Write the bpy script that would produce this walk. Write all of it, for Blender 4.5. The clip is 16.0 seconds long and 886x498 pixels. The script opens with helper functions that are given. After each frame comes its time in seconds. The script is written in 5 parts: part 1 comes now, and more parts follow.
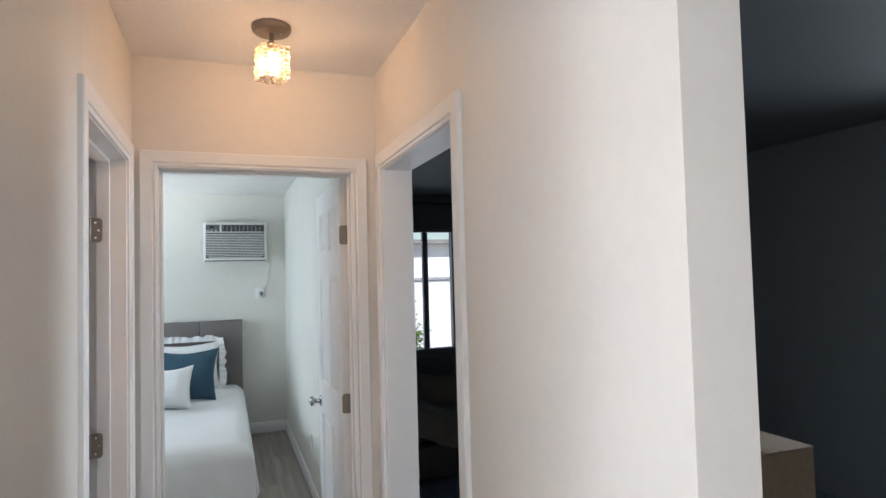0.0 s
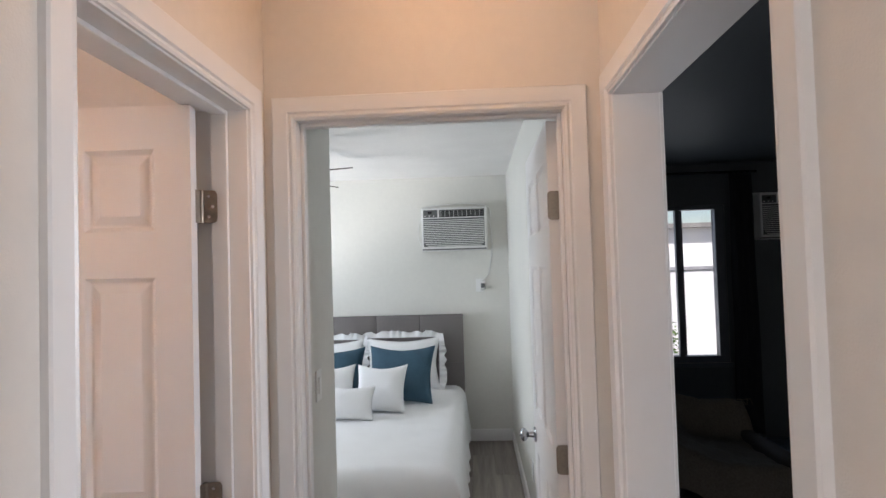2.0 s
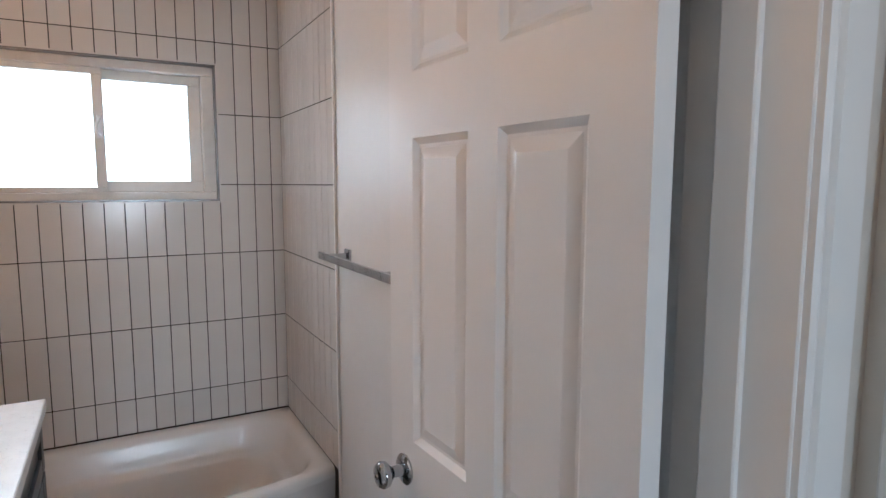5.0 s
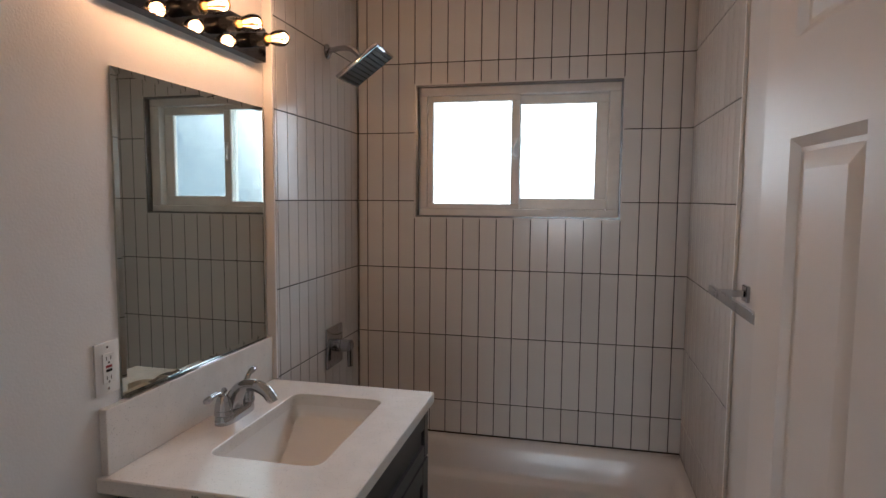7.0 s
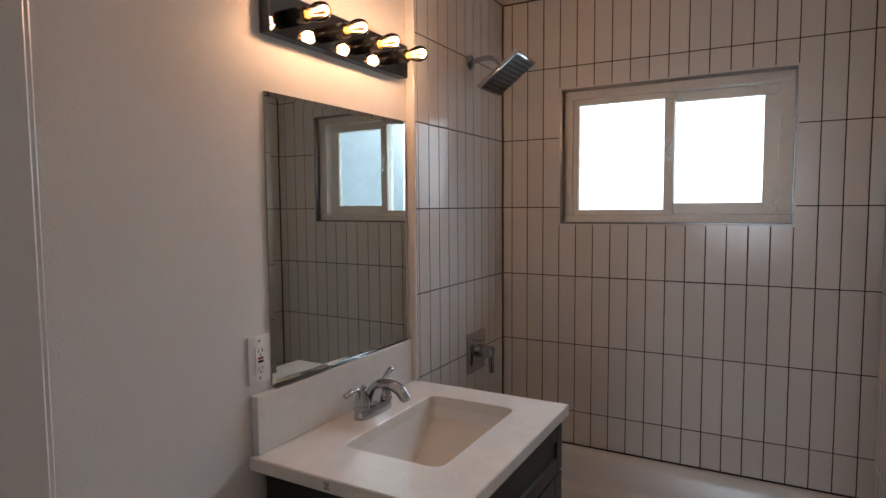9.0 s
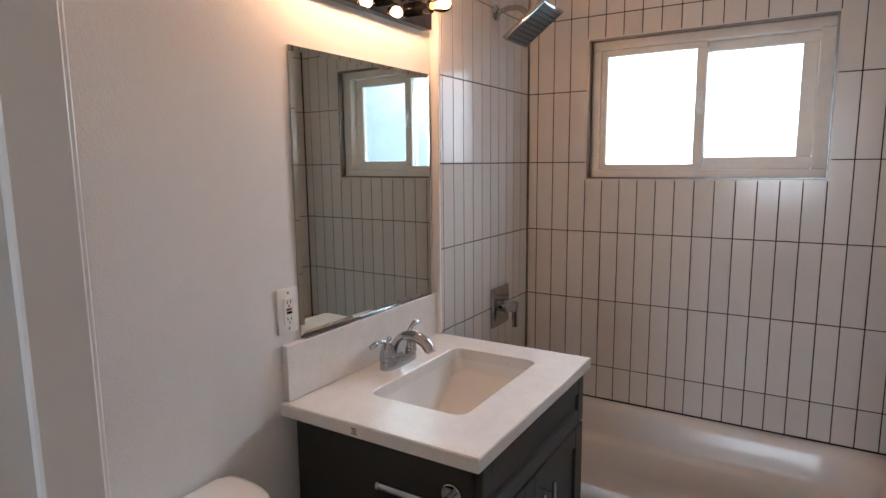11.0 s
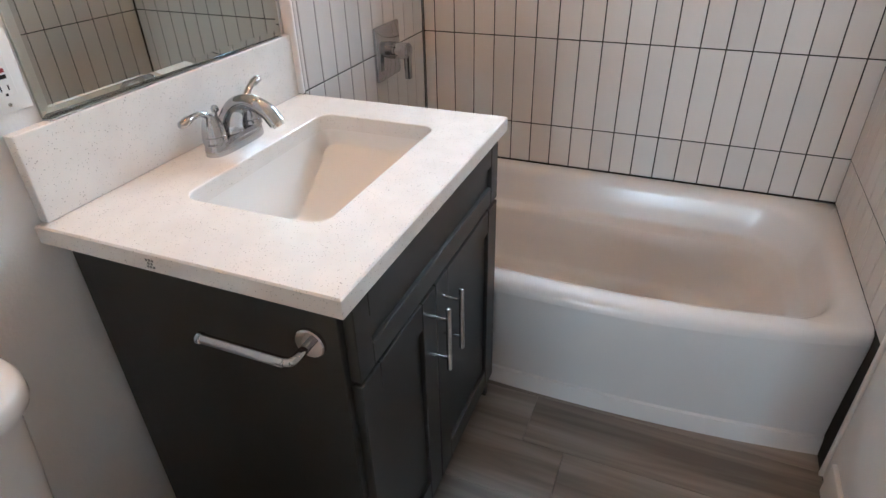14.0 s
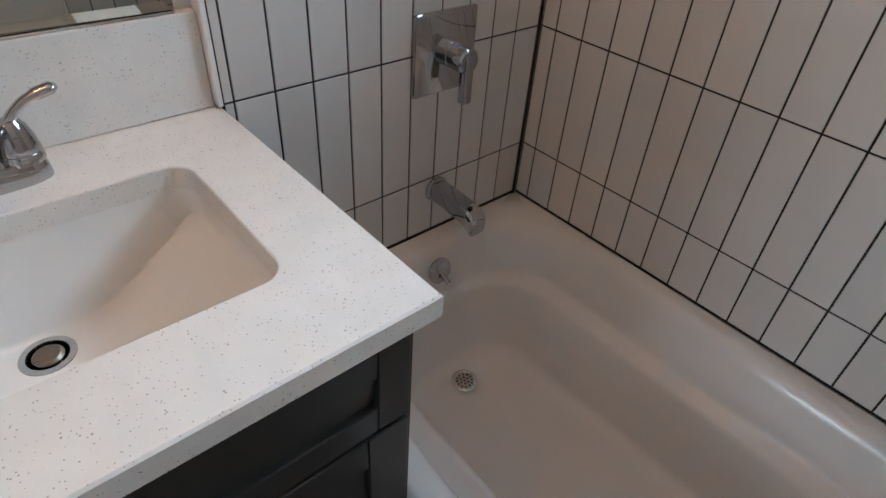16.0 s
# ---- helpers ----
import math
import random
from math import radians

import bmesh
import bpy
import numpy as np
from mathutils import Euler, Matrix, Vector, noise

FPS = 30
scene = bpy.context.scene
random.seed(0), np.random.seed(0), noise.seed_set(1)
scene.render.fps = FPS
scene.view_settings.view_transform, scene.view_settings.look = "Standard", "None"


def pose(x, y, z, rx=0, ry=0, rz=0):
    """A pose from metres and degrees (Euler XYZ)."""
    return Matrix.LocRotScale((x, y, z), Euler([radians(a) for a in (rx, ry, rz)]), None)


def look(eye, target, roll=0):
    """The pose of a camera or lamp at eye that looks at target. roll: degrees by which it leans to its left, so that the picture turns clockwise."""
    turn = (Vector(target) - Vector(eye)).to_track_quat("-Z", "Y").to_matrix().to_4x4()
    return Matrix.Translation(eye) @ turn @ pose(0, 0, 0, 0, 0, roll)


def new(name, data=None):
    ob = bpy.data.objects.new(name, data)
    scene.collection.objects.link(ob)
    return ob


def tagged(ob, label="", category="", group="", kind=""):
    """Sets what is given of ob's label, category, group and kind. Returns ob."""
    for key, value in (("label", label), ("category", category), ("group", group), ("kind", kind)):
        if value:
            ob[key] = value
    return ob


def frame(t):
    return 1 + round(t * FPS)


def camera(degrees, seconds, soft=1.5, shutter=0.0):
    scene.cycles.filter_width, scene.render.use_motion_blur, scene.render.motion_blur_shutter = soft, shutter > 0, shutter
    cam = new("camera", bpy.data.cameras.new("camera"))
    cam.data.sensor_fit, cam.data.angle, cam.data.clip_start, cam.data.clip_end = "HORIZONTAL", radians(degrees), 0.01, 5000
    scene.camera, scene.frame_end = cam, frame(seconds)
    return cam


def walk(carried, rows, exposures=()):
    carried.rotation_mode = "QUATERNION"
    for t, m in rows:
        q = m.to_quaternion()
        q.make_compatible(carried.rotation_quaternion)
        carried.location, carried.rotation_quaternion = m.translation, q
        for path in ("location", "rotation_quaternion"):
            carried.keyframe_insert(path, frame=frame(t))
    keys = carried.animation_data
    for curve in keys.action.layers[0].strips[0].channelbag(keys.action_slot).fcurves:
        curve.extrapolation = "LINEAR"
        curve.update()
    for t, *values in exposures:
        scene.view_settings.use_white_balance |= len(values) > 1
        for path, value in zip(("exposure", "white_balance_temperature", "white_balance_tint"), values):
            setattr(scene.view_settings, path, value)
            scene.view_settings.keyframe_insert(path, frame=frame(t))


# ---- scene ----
cam = camera(73.8, 16.0)
PATH = [
    (0, (2.762, -1.142, 1.577), (3.452, 0.734, 1.658), -1.5),
    (0.5, (2.857, -0.926, 1.585), (3.341, 1.013, 1.659), -1.9),
    (1, (2.933, -0.668, 1.592), (3.166, 1.316, 1.699), -1.5),
    (1.5, (3.013, -0.458, 1.592), (3.026, 1.54, 1.675), -0.9),
    (2, (3.027, -0.236, 1.581), (2.921, 1.76, 1.647), -1.7),
    (2.5, (3.017, 0.003, 1.567), (2.802, 1.992, 1.598), -2.2),
    (3, (3.026, 0.225, 1.555), (2.584, 2.175, 1.54), -2.0),
    (3.5, (2.992, 0.406, 1.531), (2.242, 2.258, 1.444), -1.1),
    (4, (2.901, 0.573, 1.512), (1.812, 2.242, 1.349), -0.6),
    (4.5, (2.816, 0.701, 1.496), (1.378, 2.08, 1.32), 0.8),
    (5, (2.748, 0.752, 1.495), (1.01, 1.717, 1.276), 0.1),
    (5.2, (2.734, 0.786, 1.496), (0.898, 1.541, 1.257), 0.2),
    (7.3, (2.541, 0.993, 1.502), (0.625, 0.432, 1.375), 0.2),
    (7.5, (2.525, 0.991, 1.5), (0.631, 0.355, 1.402), -0.0),
    (8, (2.504, 1.045, 1.506), (0.678, 0.232, 1.432), -0.1),
    (8.5, (2.518, 1.075, 1.502), (0.746, 0.152, 1.403), 0.0),
    (11, (2.535, 1.094, 1.493), (0.848, 0.058, 1.205), -0.6),
    (11.5, (2.529, 1.085, 1.48), (0.854, 0.058, 1.107), -0.5),
    (12, (2.52, 1.07, 1.464), (0.869, 0.058, 0.967), -0.3),
    (12.5, (2.498, 1.033, 1.424), (0.884, 0.056, 0.759), -0.5),
    (13, (2.45, 0.965, 1.38), (0.875, 0.072, 0.529), -1.9),
    (13.5, (2.308, 0.93, 1.351), (0.745, 0.167, 0.363), -2.3),
    (14, (2.036, 0.921, 1.347), (0.476, 0.255, 0.287), -1.6),
    (14.5, (1.793, 0.878, 1.334), (0.263, 0.256, 0.205), 0.7),
    (15, (1.539, 0.811, 1.32), (0.116, 0.047, 0.14), 2.2),
    (15.5, (1.303, 0.844, 1.319), (0.076, -0.146, 0.089), 3.6),
    (16, (1.091, 0.891, 1.322), (0.023, -0.249, 0.072), 4.3),
]
EXPOSURES = [(0.0, 0.0, 6000, 10), (0.5, -0.12, 6600, 17), (1.0, -0.25, 6600, 18), (1.5, -0.3, 6700, 19), (2.5, 0.1, 6000, 13), (4.0, -0.05, 5900, 11), (4.5, -0.1, 5700, 9), (5.0, -0.48, 5500, 5), (7.5, -1.4, 6100, 10), (8.5, -1.4, 6100, 10),
             (11.0, -0.7, 5950, 10), (12.0, -0.32, 5950, 9), (12.5, -0.1, 5850, 7), (13.0, 0.0, 5750, 6), (13.5, 0.03, 5600, 4), (14.0, 0.08, 5550, 4), (14.5, 0.06, 5550, 4), (15.0, -0.38, 5500, 3), (15.5, -0.56, 5450, 3), (16.0, -0.58, 5450, 2)]
walk(cam, [(t, look(eye, target, roll)) for t, eye, target, roll in PATH], EXPOSURES)

# ---- world, sun and large lights ----
world = bpy.data.worlds.new("sky")
scene.world = world
world.use_nodes = True
wn = world.node_tree.nodes
sky = wn.new("ShaderNodeTexSky")
sky.sky_type, sky.sun_disc = "NISHITA", False
sky.sun_elevation, sky.sun_rotation = radians(45), radians(198)
wn["Background"].inputs[1].default_value = 0.12
world.node_tree.links.new(sky.outputs[0], wn["Background"].inputs[0])

sun = new("sun", bpy.data.lights.new("sun", "SUN"))
sun.data.energy, sun.data.angle, sun.data.color = 5.0, radians(0.5), (1.0, 0.95, 0.88)
sun.matrix_world = look((-3, -9, 10.5), (0, 0, 1.0))


def area_lamp(name, eye, target, sx, sy, watts, colour, spread=180):
    d = bpy.data.lights.new(name, "AREA")
    d.shape, d.size, d.size_y, d.energy, d.color = "RECTANGLE", sx, sy, watts, colour
    d.spread = radians(spread)
    ob = new(name, d)
    ob.matrix_world = look(eye, target)
    return ob


def bulb_lamp(name, at, watts, colour, radius=0.02):
    d = bpy.data.lights.new(name, "POINT")
    d.energy, d.color, d.shadow_soft_size = watts, colour, radius
    ob = new(name, d)
    ob.location = at
    return ob


BATH_Y = (0.277, 1.153)      # bath window opening
BATH_Z = (1.424, 1.995)
WARM = (1.0, 0.53, 0.27)
BULBS_X = [1.362, 1.205, 1.048, 0.891]
BULBS_Z = 1.982
area_lamp("bath_window_light", (-0.34, 0.715, 1.80), (1.05, 0.58, 0.87), 0.86, 0.56, 9.5, (0.84, 0.93, 1.0), 82)
area_lamp("bedroom_window_light", (-0.06, 3.75, 1.45), (3, 3.9, 1.5), 1.5, 1.2, 50, (0.84, 0.94, 1.0))
area_lamp("living_window_light", (4.55, 5.3, 1.4), (4.55, 0, 1.0), 1.4, 1.3, 4, (0.75, 0.88, 1.0))
# added fill at an unseen window behind the walker
area_lamp("front_fill_light", (2.1, -3.18, 1.45), (2.6, 0, 1.3), 2.1, 1.4, 16, (1.0, 0.95, 0.90))
# added fill at an unseen window, brightening the tub through two doorways
area_lamp("living_side_fill_light", (6.66, 0.78, 1.62), (0, 0.80, 0.75), 0.85, 1.3, 15, (0.88, 0.95, 1.0), 75)
# added fill from the unseen side room, brightening the right hall wall
area_lamp("side_fill_light", (-0.14, -2.0, 1.45), (3.4, 0.0, 1.3), 1.7, 1.4, 80, (0.97, 0.97, 1.0))
area_lamp("glint_stand_in_light", (-0.62, 3.2, -0.09), (2.2, 5.22, 2.1), 0.05, 0.05, 19, (1.0, 0.98, 0.94), 90)   # tiny lamp added low outside, standing in for glinting sun on the wall
bulb_lamp("hall_bulb_light", (2.925, 1.05, 2.345), 3.2, (1.0, 0.55, 0.28), 0.03)
for bx in BULBS_X:
    bulb_lamp("vanity_bulb_light", (bx, 0.088, BULBS_Z), 3.5, WARM, 0.018)


# ---- materials ----
def mat(name, colour, rough=0.5, metal=0.0, grain=0.0, grain_size=40.0, bump=0.0, bump_size=200.0, blotch=0.0, blotch_size=3.0, spec=0.5, coat=0.0, trans=0.0, rough_var=0.0, island=0.0):
    m = bpy.data.materials.new(name)
    m.use_nodes = True
    nt = m.node_tree
    n, l = nt.nodes, nt.links
    b = n["Principled BSDF"]
    b.inputs["Base Color"].default_value = (*colour, 1)
    b.inputs["Roughness"].default_value = rough
    b.inputs["Metallic"].default_value = metal
    b.inputs["Specular IOR Level"].default_value = spec
    b.inputs["Coat Weight"].default_value = coat
    b.inputs["Transmission Weight"].default_value = trans
    tc = n.new("ShaderNodeTexCoord")
    out = None

    def noise_node(scale, detail=4.0):
        t = n.new("ShaderNodeTexNoise")
        t.inputs["Scale"].default_value, t.inputs["Detail"].default_value = scale, detail
        l.new(tc.outputs["Object"], t.inputs["Vector"])
        return t.outputs["Fac"]

    def vary(fac, amount, before):
        mr = n.new("ShaderNodeMapRange")
        mr.inputs["From Min"].default_value, mr.inputs["From Max"].default_value = 0.3, 0.7
        mr.inputs["To Min"].default_value, mr.inputs["To Max"].default_value = 1 - amount, 1 + amount
        l.new(fac, mr.inputs["Value"])
        mx = n.new("ShaderNodeVectorMath")
        mx.operation = "MULTIPLY"
        if before is None:
            mx.inputs[0].default_value = colour
        else:
            l.new(before, mx.inputs[0])
        l.new(mr.outputs[0], mx.inputs[1])
        return mx.outputs[0]
    if grain:
        out = vary(noise_node(grain_size), grain, out)
    if blotch:
        out = vary(noise_node(blotch_size, 3.0), blotch, out)
    if island:
        oi = n.new("ShaderNodeObjectInfo")
        mr = n.new("ShaderNodeMapRange")
        mr.inputs["From Min"].default_value, mr.inputs["From Max"].default_value = 0.0, 1.0
        mr.inputs["To Min"].default_value, mr.inputs["To Max"].default_value = 1 - island, 1 + island
        l.new(oi.outputs["Random"], mr.inputs["Value"])
        mx = n.new("ShaderNodeVectorMath")
        mx.operation = "MULTIPLY"
        if out is None:
            mx.inputs[0].default_value = colour
        else:
            l.new(out, mx.inputs[0])
        l.new(mr.outputs[0], mx.inputs[1])
        out = mx.outputs[0]
    if out is not None:
        l.new(out, b.inputs["Base Color"])
    if rough_var:
        mr = n.new("ShaderNodeMapRange")
        mr.inputs["To Min"].default_value, mr.inputs["To Max"].default_value = max(0.02, rough - rough_var), rough + rough_var
        l.new(noise_node(9.0), mr.inputs["Value"])
        l.new(mr.outputs[0], b.inputs["Roughness"])
    if bump:
        bp = n.new("ShaderNodeBump")
        bp.inputs["Strength"].default_value, bp.inputs["Distance"].default_value = bump, 0.002
        l.new(noise_node(bump_size, 2.0), bp.inputs["Height"])
        l.new(bp.outputs[0], b.inputs["Normal"])
    return m


def glow(name, colour, strength):
    m = bpy.data.materials.new(name)
    m.use_nodes = True
    b = m.node_tree.nodes["Principled BSDF"]
    b.inputs["Base Color"].default_value = (*colour, 1)
    b.inputs["Emission Color"].default_value = (*colour, 1)
    b.inputs["Emission Strength"].default_value = strength
    return m


def wood_floor(name, dark, light):
    """Grey-brown vinyl planks, the grain along y, each plank its own tone."""
    m = bpy.data.materials.new(name)
    m.use_nodes = True
    n, l = m.node_tree.nodes, m.node_tree.links
    b = n["Principled BSDF"]
    tc = n.new("ShaderNodeTexCoord")
    oi = n.new("ShaderNodeObjectInfo")
    mp = n.new("ShaderNodeMapping")
    mp.inputs["Scale"].default_value = (28, 1.6, 28)
    l.new(tc.outputs["Object"], mp.inputs["Vector"])
    off = n.new("ShaderNodeVectorMath")
    off.operation = "MULTIPLY_ADD"
    off.inputs[1].default_value = (17.0, 31.0, 5.0)
    l.new(oi.outputs["Random"], off.inputs[0])
    l.new(mp.outputs[0], off.inputs[2])
    t1 = n.new("ShaderNodeTexNoise")
    t1.inputs["Scale"].default_value, t1.inputs["Detail"].default_value, t1.inputs["Distortion"].default_value = 1.0, 6.0, 0.8
    l.new(off.outputs[0], t1.inputs["Vector"])
    t2 = n.new("ShaderNodeTexNoise")
    t2.inputs["Scale"].default_value = 0.35
    l.new(off.outputs[0], t2.inputs["Vector"])
    av = n.new("ShaderNodeMath")
    av.operation = "MULTIPLY_ADD"
    av.inputs[1].default_value = 0.55
    l.new(t2.outputs["Fac"], av.inputs[0])
    half = n.new("ShaderNodeMath")
    half.operation = "MULTIPLY_ADD"
    half.inputs[1].default_value = 0.6
    l.new(t1.outputs["Fac"], half.inputs[0])
    tone = n.new("ShaderNodeMath")
    tone.operation = "MULTIPLY_ADD"
    tone.inputs[1].default_value, tone.inputs[2].default_value = 0.3, -0.22
    l.new(oi.outputs["Random"], tone.inputs[0])
    l.new(tone.outputs[0], half.inputs[2])
    l.new(half.outputs[0], av.inputs[2])
    cr = n.new("ShaderNodeValToRGB")
    cr.color_ramp.elements[0].position, cr.color_ramp.elements[1].position = 0.25, 0.75
    cr.color_ramp.elements[0].color, cr.color_ramp.elements[1].color = (*dark, 1), (*light, 1)
    l.new(av.outputs[0], cr.inputs[0])
    l.new(cr.outputs[0], b.inputs["Base Color"])
    b.inputs["Roughness"].default_value = 0.42
    bp = n.new("ShaderNodeBump")
    bp.inputs["Strength"].default_value, bp.inputs["Distance"].default_value = 0.2, 0.001
    l.new(t1.outputs["Fac"], bp.inputs["Height"])
    l.new(bp.outputs[0], b.inputs["Normal"])
    return m


def quartz(name):
    """White engineered stone with fine grey flecks."""
    m = mat(name, (0.74, 0.72, 0.69), 0.23, grain=0.04, grain_size=18, blotch=0.03, spec=0.8)
    n, l = m.node_tree.nodes, m.node_tree.links
    b = n["Principled BSDF"]
    src = b.inputs["Base Color"].links[0].from_socket
    tc = n.new("ShaderNodeTexCoord")
    v = n.new("ShaderNodeTexVoronoi")
    v.inputs["Scale"].default_value = 190
    l.new(tc.outputs["Object"], v.inputs["Vector"])
    wob = n.new("ShaderNodeTexNoise")
    wob.inputs["Scale"].default_value = 55
    l.new(tc.outputs["Object"], wob.inputs["Vector"])
    thr = n.new("ShaderNodeMath")
    thr.operation = "MULTIPLY"
    l.new(v.outputs["Distance"], thr.inputs[0])
    l.new(wob.outputs["Fac"], thr.inputs[1])
    cr = n.new("ShaderNodeValToRGB")
    cr.color_ramp.elements[0].position, cr.color_ramp.elements[1].position = 0.055, 0.085
    cr.color_ramp.elements[0].color, cr.color_ramp.elements[1].color = (0.52, 0.51, 0.50, 1), (1, 1, 1, 1)
    l.new(thr.outputs[0], cr.inputs[0])
    mx = n.new("ShaderNodeVectorMath")
    mx.operation = "MULTIPLY"
    l.new(src, mx.inputs[0])
    l.new(cr.outputs[0], mx.inputs[1])
    l.new(mx.outputs[0], b.inputs["Base Color"])
    return m


def frosted(name):
    """Obscure glass: most light passes with a blur, some is scattered."""
    m = bpy.data.materials.new(name)
    m.use_nodes = True
    n, l = m.node_tree.nodes, m.node_tree.links
    b = n["Principled BSDF"]
    b.inputs["Base Color"].default_value = (0.95, 0.98, 0.99, 1)
    b.inputs["Roughness"].default_value = 0.24
    b.inputs["Transmission Weight"].default_value = 1.0
    b.inputs["IOR"].default_value = 1.3
    tr = n.new("ShaderNodeBsdfTranslucent")
    tr.inputs["Color"].default_value = (0.80, 0.92, 1.0, 1)
    mx = n.new("ShaderNodeMixShader")
    mx.inputs[0].default_value = 0.12
    l.new(b.outputs[0], mx.inputs[1])
    l.new(tr.outputs[0], mx.inputs[2])
    l.new(mx.outputs[0], n["Material Output"].inputs[0])
    return m


def hazy_sky(name):
    """Daylight glow painted by position: bright haze, blue-grey further along, dim green near the ground."""
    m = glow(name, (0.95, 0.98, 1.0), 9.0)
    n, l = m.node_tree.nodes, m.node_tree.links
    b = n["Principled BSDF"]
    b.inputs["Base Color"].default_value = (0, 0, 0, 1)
    geo = n.new("ShaderNodeNewGeometry")
    sep = n.new("ShaderNodeSeparateXYZ")
    l.new(geo.outputs["Position"], sep.inputs[0])

    def ramp(socket, lo, hi, c0, c1):
        mr = n.new("ShaderNodeMapRange")
        mr.interpolation_type = "SMOOTHSTEP"
        mr.inputs["From Min"].default_value, mr.inputs["From Max"].default_value = lo, hi
        l.new(socket, mr.inputs["Value"])
        mx = n.new("ShaderNodeMix")
        mx.data_type = "RGBA"
        for k in mx.inputs:
            if k.type == "RGBA" and k.name == "A":
                k.default_value = c0
            elif k.type == "RGBA" and k.name == "B":
                k.default_value = c1
        l.new(mr.outputs[0], mx.inputs[0])
        return [k for k in mx.outputs if k.type == "RGBA"][0]
    # the dim far end is painted in to darken the pane's mirror image
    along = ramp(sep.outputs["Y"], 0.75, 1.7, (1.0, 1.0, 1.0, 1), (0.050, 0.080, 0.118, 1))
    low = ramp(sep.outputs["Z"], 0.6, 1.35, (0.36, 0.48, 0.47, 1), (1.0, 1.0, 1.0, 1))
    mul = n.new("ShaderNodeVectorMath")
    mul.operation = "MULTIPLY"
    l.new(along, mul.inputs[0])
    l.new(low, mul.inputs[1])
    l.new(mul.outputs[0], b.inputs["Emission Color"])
    return m


def clear_glass(name, tint=(1, 1, 1)):
    m = bpy.data.materials.new(name)
    m.use_nodes = True
    n, l = m.node_tree.nodes, m.node_tree.links
    tr = n.new("ShaderNodeBsdfTransparent")
    tr.inputs["Color"].default_value = (*tint, 1)
    gl = n.new("ShaderNodeBsdfGlossy")
    gl.inputs["Roughness"].default_value = 0.02
    fr = n.new("ShaderNodeFresnel")
    mx = n.new("ShaderNodeMixShader")
    l.new(fr.outputs[0], mx.inputs[0])
    l.new(tr.outputs[0], mx.inputs[1])
    l.new(gl.outputs[0], mx.inputs[2])
    l.new(mx.outputs[0], n["Material Output"].inputs[0])
    return m


M_WALL = mat("wall_paint_cream", (0.74, 0.70, 0.65), 0.55, grain=0.015, grain_size=30, bump=0.25, bump_size=260, blotch=0.03, blotch_size=1.3)
M_BEDWALL = mat("wall_paint_pale_grey", (0.70, 0.69, 0.64), 0.6, grain=0.015, grain_size=30, bump=0.25, bump_size=260, blotch=0.03, blotch_size=1.3)
M_BATHWALL = mat("wall_paint_white", (0.76, 0.755, 0.745), 0.42, grain=0.01, grain_size=30, bump=0.3, bump_size=180, blotch=0.025, blotch_size=1.6)
# the living room's dimness is put into this paint colour
M_LIVWALL = mat("wall_paint_darkened", (0.080, 0.090, 0.097), 0.6, grain=0.03, grain_size=25, bump=0.25, bump_size=240, blotch=0.05, blotch_size=1.2)
M_CEIL = mat("ceiling_paint", (0.80, 0.79, 0.77), 0.7, grain=0.02, grain_size=50, bump=0.5, bump_size=120, blotch=0.03)
M_TRIM = mat("trim_gloss_white", (0.80, 0.79, 0.78), 0.34, grain=0.006, grain_size=20, bump=0.04, bump_size=60, blotch=0.02)
M_DOOR = mat("door_paint_white", (0.80, 0.79, 0.785), 0.38, grain=0.006, grain_size=14, bump=0.05, bump_size=90, blotch=0.02)
M_TILE = mat("white_glazed_tile", (0.65, 0.63, 0.61), 0.16, grain=0.02, grain_size=6, bump=0.02, bump_size=14, island=0.035, rough_var=0.03)
M_GROUT = mat("dark_grout", (0.017, 0.015, 0.014), 0.9, grain=0.25, grain_size=90, bump=0.3)
M_CHROME = mat("chrome", (0.46, 0.47, 0.49), 0.06, 1.0, rough_var=0.03)
M_NICKEL = mat("brushed_nickel", (0.24, 0.205, 0.17), 0.32, 1.0, grain=0.08, grain_size=120, rough_var=0.08)
M_STEEL = mat("satin_steel", (0.58, 0.58, 0.57), 0.25, 1.0, grain=0.05, grain_size=150)
M_DARK = mat("dark_recess", (0.012, 0.011, 0.01), 0.8, grain=0.2, grain_size=50)
M_CAB = mat("charcoal_cabinet_paint", (0.019, 0.020, 0.0195), 0.42, grain=0.08, grain_size=16, bump=0.06, bump_size=80, blotch=0.08)
M_QUARTZ = quartz("speckled_white_quartz")
M_PORC = mat("glazed_porcelain", (0.80, 0.79, 0.77), 0.08, grain=0.01, grain_size=5, coat=0.3)
M_TUB = mat("tub_enamel", (0.72, 0.71, 0.705), 0.24, grain=0.012, grain_size=4, bump=0.015, bump_size=30, coat=0.08)
M_MIRROR = mat("mirror_silver", (0.56, 0.58, 0.53), 0.015, 1.0)
M_VINYL = mat("window_vinyl_white", (0.72, 0.70, 0.66), 0.4, grain=0.03, grain_size=30, blotch=0.05, blotch_size=8)
M_FROST = frosted("obscure_glass")
M_CLEAR = clear_glass("window_glass")
M_BULBGLASS = clear_glass("bulb_glass", (1.0, 0.93, 0.82))
M_FILAMENT = glow("filament_glow", (1.0, 0.62, 0.28), 12)
M_BLACK = mat("black_lacquer", (0.012, 0.012, 0.013), 0.22, grain=0.1, grain_size=40)
M_BLACKMIRROR = mat("black_chrome_plate", (0.16, 0.16, 0.17), 0.06, 1.0, rough_var=0.02)
M_FLOOR = wood_floor("grey_brown_plank", (0.125, 0.105, 0.087), (0.40, 0.355, 0.31))
